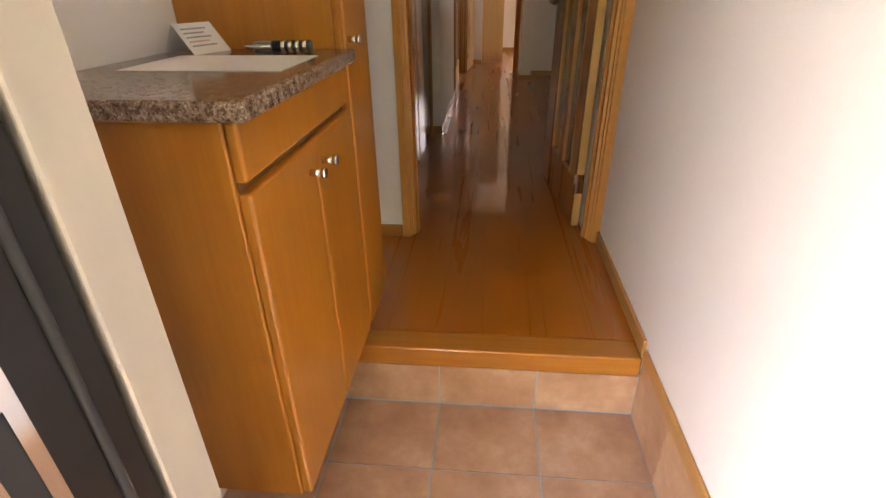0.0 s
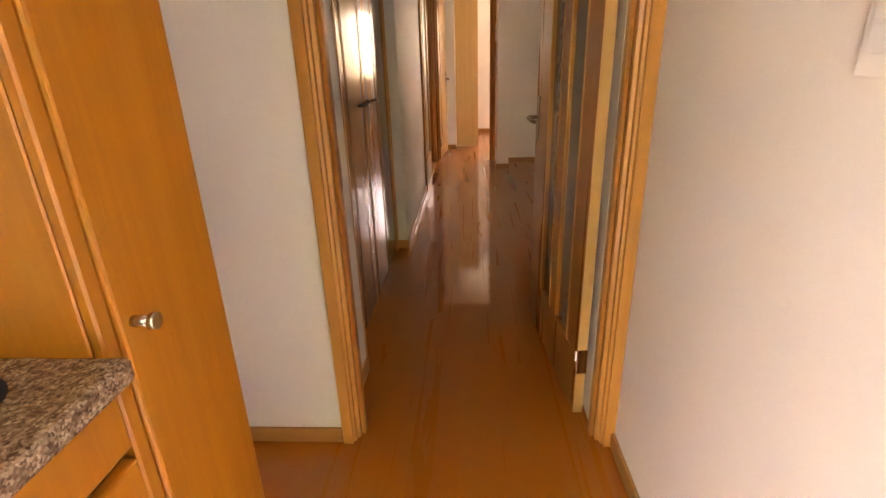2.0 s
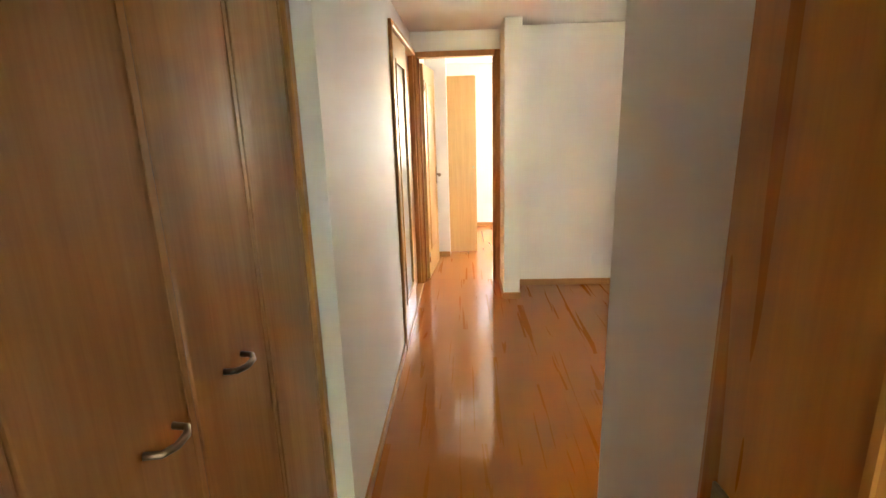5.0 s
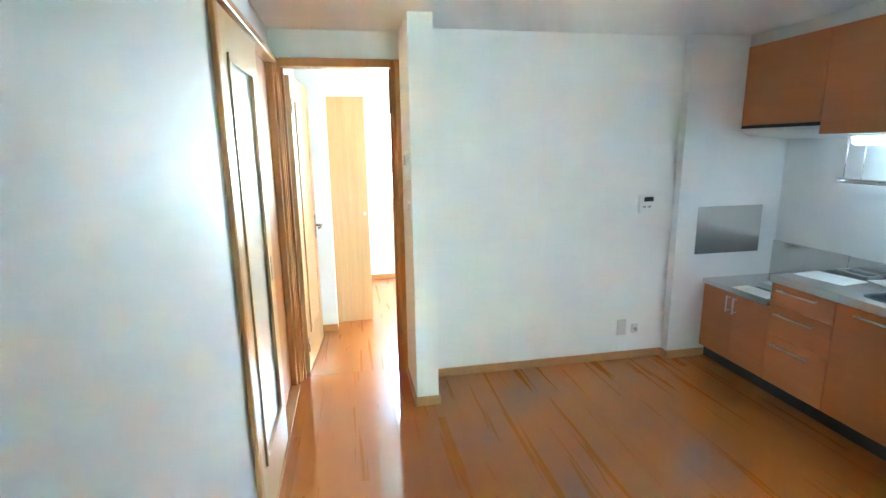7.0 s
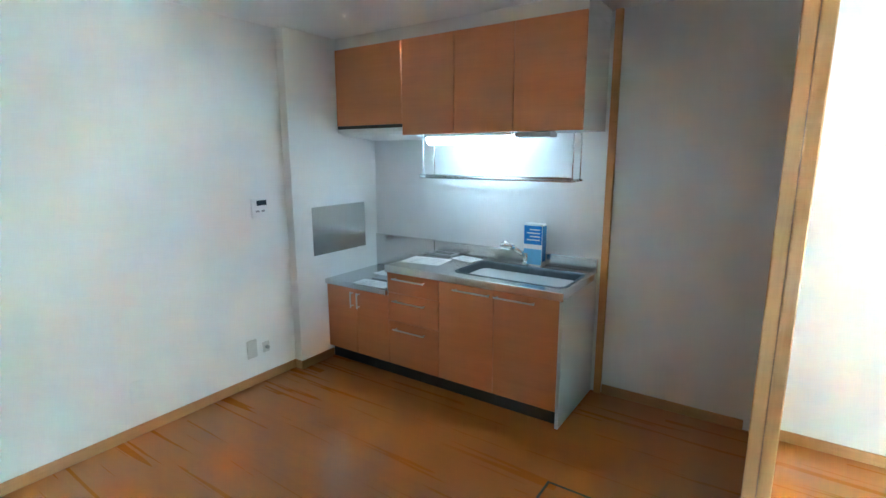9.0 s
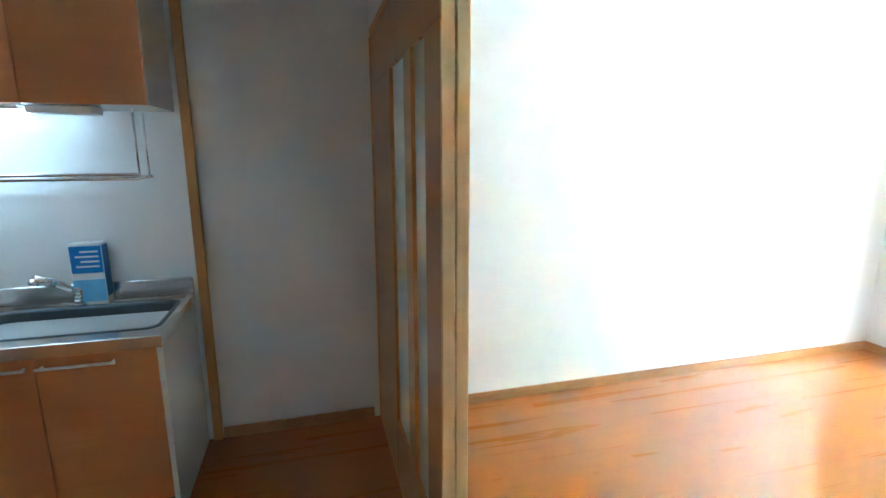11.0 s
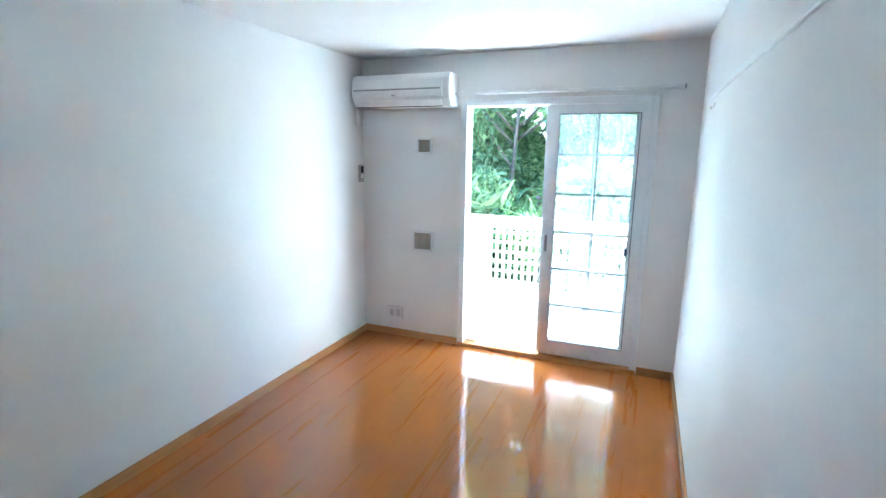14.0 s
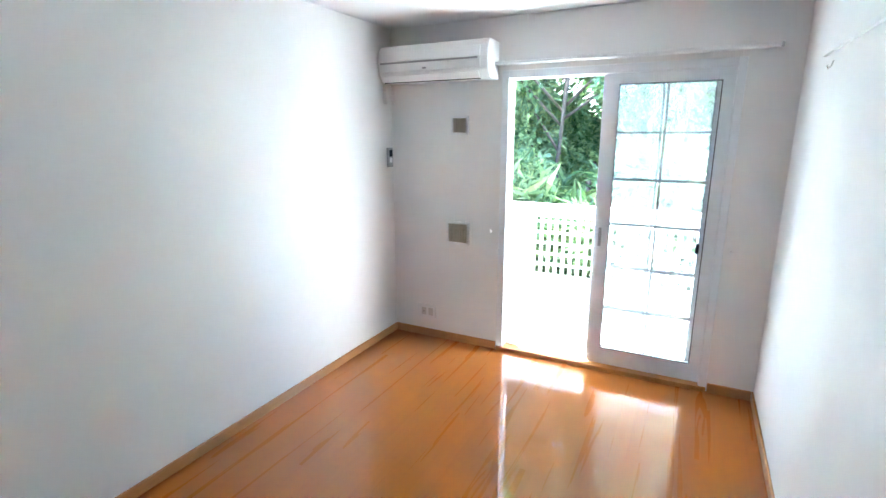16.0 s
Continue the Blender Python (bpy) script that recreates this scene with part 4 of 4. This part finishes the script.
def sash(y, x0, x1, label):
    gx0, gx1, gz0, gz1 = x0 + 0.062, x1 - 0.075, 0.155, 1.842
    s = part("sash", panel_hole((x0, y - 0.016, 0.043), (x1, y + 0.016, 1.904), (gx0, 0, gz0), (gx1, 0, gz1), 1), SASH, win, label)
    pane = part("pane", box((gx0 - 0.004, y - 0.003, gz0 - 0.004), (gx1 + 0.004, y + 0.003, gz1 + 0.004)), DUSTY, s)
    pane.visible_shadow = False
    mid = (gx0 + gx1) / 2
    part("glazing_bar", box((mid - 0.006, y + 0.0035, gz0), (mid + 0.006, y + 0.010, gz1)), BAR, s)
    for k in range(1, 6):
        z = gz0 + (gz1 - gz0) * k / 6
        part("glazing_bar", box((gx0, y + 0.0045, z - 0.006), (gx1, y + 0.0095, z + 0.006)), BAR, s)
    part("gasket", panel_hole((gx0 - 0.001, y + 0.0105, gz0 - 0.001), (gx1 + 0.001, y + 0.0165, gz1 + 0.001), (gx0 + 0.004, 0, gz0 + 0.004), (gx1 - 0.004, 0, gz1 - 0.004), 1), BLACK, s, "thin black glazing gasket")
    return s


inner = sash(-0.508, 1.93, 2.605, "closed white sash with twelve lights")
part("latch", join(box((2.012, -0.492, 0.86), (2.032, -0.478, 0.92), 0.003), box((2.016, -0.478, 0.872), (2.028, -0.474, 0.888)), box((2.016, -0.478, 0.895), (2.028, -0.474, 0.911))), BLACK, inner, "black latch")
part("pull", box((2.575, -0.492, 0.85), (2.592, -0.484, 0.97), 0.002), GREY, inner)
sash(-0.552, 1.955, 2.63, "second white sash slid behind the first")
part("strike", box((3.205, -0.53, 0.28), (3.2145, -0.50, 0.50), 0.002), GREY, win, "grey buffer on the frame")

rod_set = thing("curtain_rail", (2.55, -0.44, 1.97), "white double curtain rail over the balcony window", "curtain rail")
part("rail", box((1.755, -0.425, 1.985), (3.345, -0.405, 2.003), 0.003), WHITE, rod_set)
part("rail", box((1.79, -0.465, 1.985), (3.345, -0.447, 2.003), 0.003), WHITE, rod_set)
for x in (1.87, 2.28, 2.72, 3.25):
    part("bracket", join(box((x - 0.012, -0.479, 1.98), (x + 0.012, -0.475, 2.03)), box((x - 0.01, -0.476, 2.003), (x + 0.01, -0.402, 2.010), 0.001)), WHITE, rod_set)
part("end_stop", box((1.742, -0.43, 1.98), (1.7545, -0.40, 2.008), 0.003), GREY, rod_set)

rail_p = thing("picture_rail", (1.645, 1.2, 1.87), "white slim picture rail along the room wall", "picture rail")
part("rail", box((1.6355, 0.05, 1.868), (1.650, 2.80, 1.895), 0.003), WHITE, rail_p)
hook = thing("wall_hook", (1.64, 0.20, 1.80), "small metal hook on the room wall", "hook")
part("hook", tube([(1.6365, 0.20, 1.835), (1.6405, 0.20, 1.815), (1.650, 0.20, 1.806), (1.655, 0.20, 1.818)], 0.003, 8), CHROME, hook)
tie = thing("curtain_tieback", (1.80, -0.475, 0.87), "tiny white curtain tieback knob beside the window", "tieback")
part("knob", rod((1.845, -0.4795, 0.885), (1.845, -0.455, 0.885), 0.011), WHITE, tie)
cap = thing("curtain_tieback", (3.33, -0.475, 0.87), "tiny white curtain tieback knob beside the window", "tieback")
part("knob", rod((3.33, -0.4795, 0.885), (3.33, -0.455, 0.885), 0.011), WHITE, cap)

# window of the back room
bw = thing("window_2", (1.945, 8.66, 0.93), "white framed window in the back room", "window", kind="structure")
part("window_frame", panel_hole((1.4705, 8.615, 0.9305), (2.4195, 8.70, 1.9995), (1.51, 0, 0.97), (2.38, 0, 1.96), 1), SASH, bw)
part("window_sill", box((1.455, 8.56, 0.918), (2.435, 8.6145, 0.9295), 0.003), TRIM, bw)
p2 = part("pane", box((1.508, 8.655, 0.968), (2.382, 8.661, 1.962)), GLASS, bw)
p2.visible_shadow = False

# ---- outside ----
structure("balcony_floor", box((1.5, -2.0, -0.16), (5.4, -0.62, -0.04)), BALCONY)
structure("porch_floor", box((-0.6, -2.6, LOW - 0.12), (1.499, -0.90, LOW - 0.003)), CONCRETE)
# unseen slab, added to keep direct sun off the room floor
structure("balcony_sun_blocker", box((1.5, -1.37, 2.5), (5.4, -0.62, 2.66)), BALCONY)
# unseen roof over the porch, added to cut the daylight reaching the hall
structure("porch_light_blocker", box((-0.6, -1.75, 2.5), (1.5, -0.62, 2.66)), BALCONY)
structure("balcony_end_wall", box((5.3, -2.0, -0.16), (5.4, -0.62, 2.5)), BALCONY)
structure("balcony_screen", box((1.5, -2.0, -0.5), (1.60, -0.62, 2.5)), BALCONY)
rail = thing("balcony_railing", (3.4, -1.8, -0.04), "white lattice balcony railing with a broad top rail", "railing")
part("top_rail", box((1.60, -1.85, 0.80), (5.3, -1.75, 0.915), 0.008, 2), BALCONY, rail)
part("parapet", box((1.60, -1.84, -0.04), (5.3, -1.76, 0.20), 0.004), BALCONY, rail)
part("solid_panel", box((3.44, -1.815, 0.2005), (5.3, -1.785, 0.7995)), BALCONY, rail)
for k in range(26):
    x = 1.63 + k * 0.07
    part("slat", box((x, -1.812, 0.2005), (x + 0.028, -1.802, 0.7995)), BALCONY, rail)
for k in range(6):
    z = 0.225 + k * 0.103
    part("cross_slat", box((1.60, -1.8015, z), (3.44, -1.792, z + 0.022)), BALCONY, rail)
for x in (1.62, 2.53, 3.44):
    part("post", box((x - 0.025, -1.83, 0.2005), (x + 0.025, -1.77, 0.7995)), BALCONY, rail)

structure("ground", box((-400, -400, -0.9), (400, 400, -0.45)), SOIL)


def leaf_cloud(rng, centres, count, size, narrow):
    """Many small bent leaves scattered over clumps, each an island of its own."""
    verts, faces = [], []
    for _ in range(count):
        c, r = centres[rng.randrange(len(centres))]
        d = Vector((rng.gauss(0, 1), rng.gauss(0, 1), rng.gauss(0, 1))).normalized() * r * rng.uniform(0.45, 1.05)
        p = c + d
        u = (d.normalized() + Vector((rng.gauss(0, 0.6), rng.gauss(0, 0.6), rng.gauss(-0.3, 0.5)))).normalized()
        w = u.cross(Vector((rng.gauss(0, 1), rng.gauss(0, 1), rng.gauss(0, 1)))).normalized()
        s = size * rng.uniform(0.6, 1.4)
        n = u.cross(w) * s * 0.18
        b = len(verts)
        for q in (p, p + u * s * 0.45 + w * s * narrow + n, p + u * s, p + u * s * 0.45 - w * s * narrow + n):
            verts.append(q[:])
        faces.append((b, b + 1, b + 2, b + 3))
    me = bpy.data.meshes.new("crown")
    me.from_pydata(verts, [], faces)
    return me


def tree(at, height, spread, seed, label, mat, size, narrow, count):
    rng = random.Random(seed)
    x, y, z = at
    t = thing("tree", at, label, "tree", "trees behind the balcony", local=True)
    part("trunk", tube([(0, 0, 0), (0.05, 0.03, height * 0.3), (-0.06, 0.05, height * 0.62), (0.02, 0, height * 0.9)], 0.035, 8), BARK, t)
    centres = []
    for k in range(11):
        a, h = rng.uniform(0, 6.28), height * rng.uniform(0.12, 0.95)
        r = spread * rng.uniform(0.45, 1.0)
        end = Vector((r * math.cos(a), r * math.sin(a) * 0.8, h + rng.uniform(0.1, 0.6)))
        part("limb", tube([(0, 0, h * 0.75), end * 0.55 + Vector((0, 0, h * 0.3)), end], 0.02, 6), BARK, t)
        centres += [(end, spread * rng.uniform(0.22, 0.42)), (end * 0.7 + Vector((0, 0, h * 0.28)), spread * rng.uniform(0.2, 0.34))]
    me = leaf_cloud(rng, centres, count, size, narrow)
    me.materials.append(mat)
    crown = new("crown", me)
    crown.parent = t
    return t



tree((2.3, -4.0, -0.45), 4.2, 1.4, 3, "leafy green shrub tree behind the balcony", LEAF, 0.085, 0.26, 24000)
tree((3.7, -3.9, -0.45), 4.4, 1.4, 8, "broad-leaved bright green shrub tree behind the balcony", LEAF_PALE, 0.095, 0.28, 24000)
tree((3.2, -4.7, -0.45), 4.6, 1.4, 15, "dense green shrub tree behind the balcony", LEAF, 0.10, 0.28, 24000)
tree((5.3, -4.3, -0.45), 4.8, 1.7, 12, "tall dark green shrub tree behind the balcony", LEAF, 0.085, 0.26, 22000)
tree((4.4, -2.9, -0.45), 1.9, 1.0, 21, "low pale green bush with long narrow leaves", LEAF_PALE, 0.34, 0.07, 7000)
tree((3.1, -2.85, -0.45), 1.7, 0.9, 33, "low bush with long narrow bamboo leaves", LEAF, 0.34, 0.07, 8000)
tree((2.0, -2.8, -0.45), 1.6, 0.9, 35, "low bush with long narrow bamboo leaves", LEAF, 0.30, 0.09, 8000)
tree((7.2, -5.5, -0.45), 6.2, 2.0, 44, "tall dark green tree further behind the balcony", LEAF, 0.16, 0.28, 14000)
tree((4.2, -6.2, -0.45), 7.4, 2.3, 57, "tall tree further behind the balcony", LEAF, 0.15, 0.30, 30000)
tree((1.2, -6.0, -0.45), 7.0, 2.2, 61, "tall tree further behind the balcony", LEAF, 0.15, 0.30, 30000)

# ---- floors: boards and tiles, piece by piece ----
BOARD = 0.0757
MESHES = {}


def board_mesh(w, l, mat, name, thick=0.006):
    key = (round(w, 6), round(l, 5), name)
    if key not in MESHES:
        me = bpy.data.meshes.new(name)
        x, y = w / 2, l / 2
        vs = [(sx * x, sy * y, z) for z in (-thick, 0.0) for sx, sy in ((-1, -1), (1, -1), (1, 1), (-1, 1))]
        fs = [(4, 5, 6, 7)] + [(k, (k + 1) % 4, (k + 1) % 4 + 4, k + 4) for k in range(4)]
        me.from_pydata(vs, [], fs)
        me.materials.append(mat)
        MESHES[key] = me
    return MESHES[key]


def boards(name, x0, x1, y0, y1, seed, label, length=1.82):
    """A boarded floor: joints run along y, ends staggered from row to row."""
    base = structure(name, box((x0, y0, -0.10), (x1, y1, -0.0065)), FLOOR_JOINT, label)
    rng = random.Random(seed)
    n = max(1, round((x1 - x0) / BOARD))
    w = (x1 - x0) / n
    for i in range(n):
        y = y0
        cut = length * (0.25 + 0.25 * (i % 3)) + rng.choice((0, 0.3))
        while y < y1 - 0.01:
            end = min(y + cut, y1)
            if y1 - end < 0.15:
                end = y1
            ob = new("plank", board_mesh(w, end - y, FLOOR, "plank"))
            ob.location = (x0 + w * (i + 0.5), (y + end) / 2, 0.0)
            ob.parent = base
            y, cut = end, length


boards("floor_hall_left", 0.25, 0.45, 0.301, 1.04, 1, "glossy orange-brown boarded hall floor")
boards("floor_hall_right", 1.47, 1.525, 0.301, 1.16, 6, "glossy orange-brown boarded hall floor")
boards("floor_corridor", 0.45, 1.47, 0.301, 6.06, 2, "glossy orange-brown boarded corridor floor")
boards("floor_nook", 1.47, 1.635, 2.81, 3.0655, 7, "glossy orange-brown boarded floor at the room opening")
boards("floor_kitchen", 1.47, 4.13, 3.066, 6.06, 3, "glossy orange-brown boarded kitchen floor")
boards("floor_room", 1.635, 4.13, -0.48, 3.065, 4, "glossy orange-brown boarded room floor")
boards("floor_back_room", 0.45, 3.1, 6.061, 8.6, 5, "glossy orange-brown boarded back room floor")

tiles = structure("floor_entrance", box((0.10, -0.90, LOW - 0.1), (1.525, 0.213, LOW - 0.004)), GROUT, "clay-coloured tiled entrance floor with grey joints")


def tile(parent, centre, w, l, turn=(0, 0, 0)):
    ob = new("tile", board_mesh(w, l, TILE, "tile"))
    ob.matrix_basis = pose(*centre, *turn)
    ob.parent = parent


riser = bpy.data.objects["step_riser"]
P, J = 0.333, 0.006
for i in range(5):
    hi_x = 1.5155 - i * P
    lo_x = max(hi_x - P + J, 0.10)
    if hi_x - lo_x < 0.05:
        continue
    cx, w = (lo_x + hi_x) / 2, hi_x - lo_x
    for j in range(4):
        hi_y = 0.2055 - j * (P - 0.06)
        lo_y = max(hi_y - (P - 0.06) + J, -0.70)
        if hi_y - lo_y > 0.03:
            tile(tiles, (cx, (lo_y + hi_y) / 2, LOW), w, hi_y - lo_y)
    if i < 4 and hi_x > 0.3:
        lo2 = max(lo_x, 0.252)
        tile(riser, ((lo2 + hi_x) / 2, 0.2085, -0.1605), hi_x - lo2, 0.165, (90, 0, 0))
skirt = structure("tile_skirting", box((1.5205, -0.70, LOW - 0.05), (1.5248, 0.205, LOW + 0.244)), GROUT)
for j in range(4):
    hi_y = 0.2055 - j * (P - 0.06)
    lo_y = max(hi_y - (P - 0.06) + J, -0.70)
    if hi_y - lo_y > 0.03:
        tile(skirt, (1.5165, (lo_y + hi_y) / 2, LOW + 0.125), 0.236, hi_y - lo_y, (0, -90, 0))
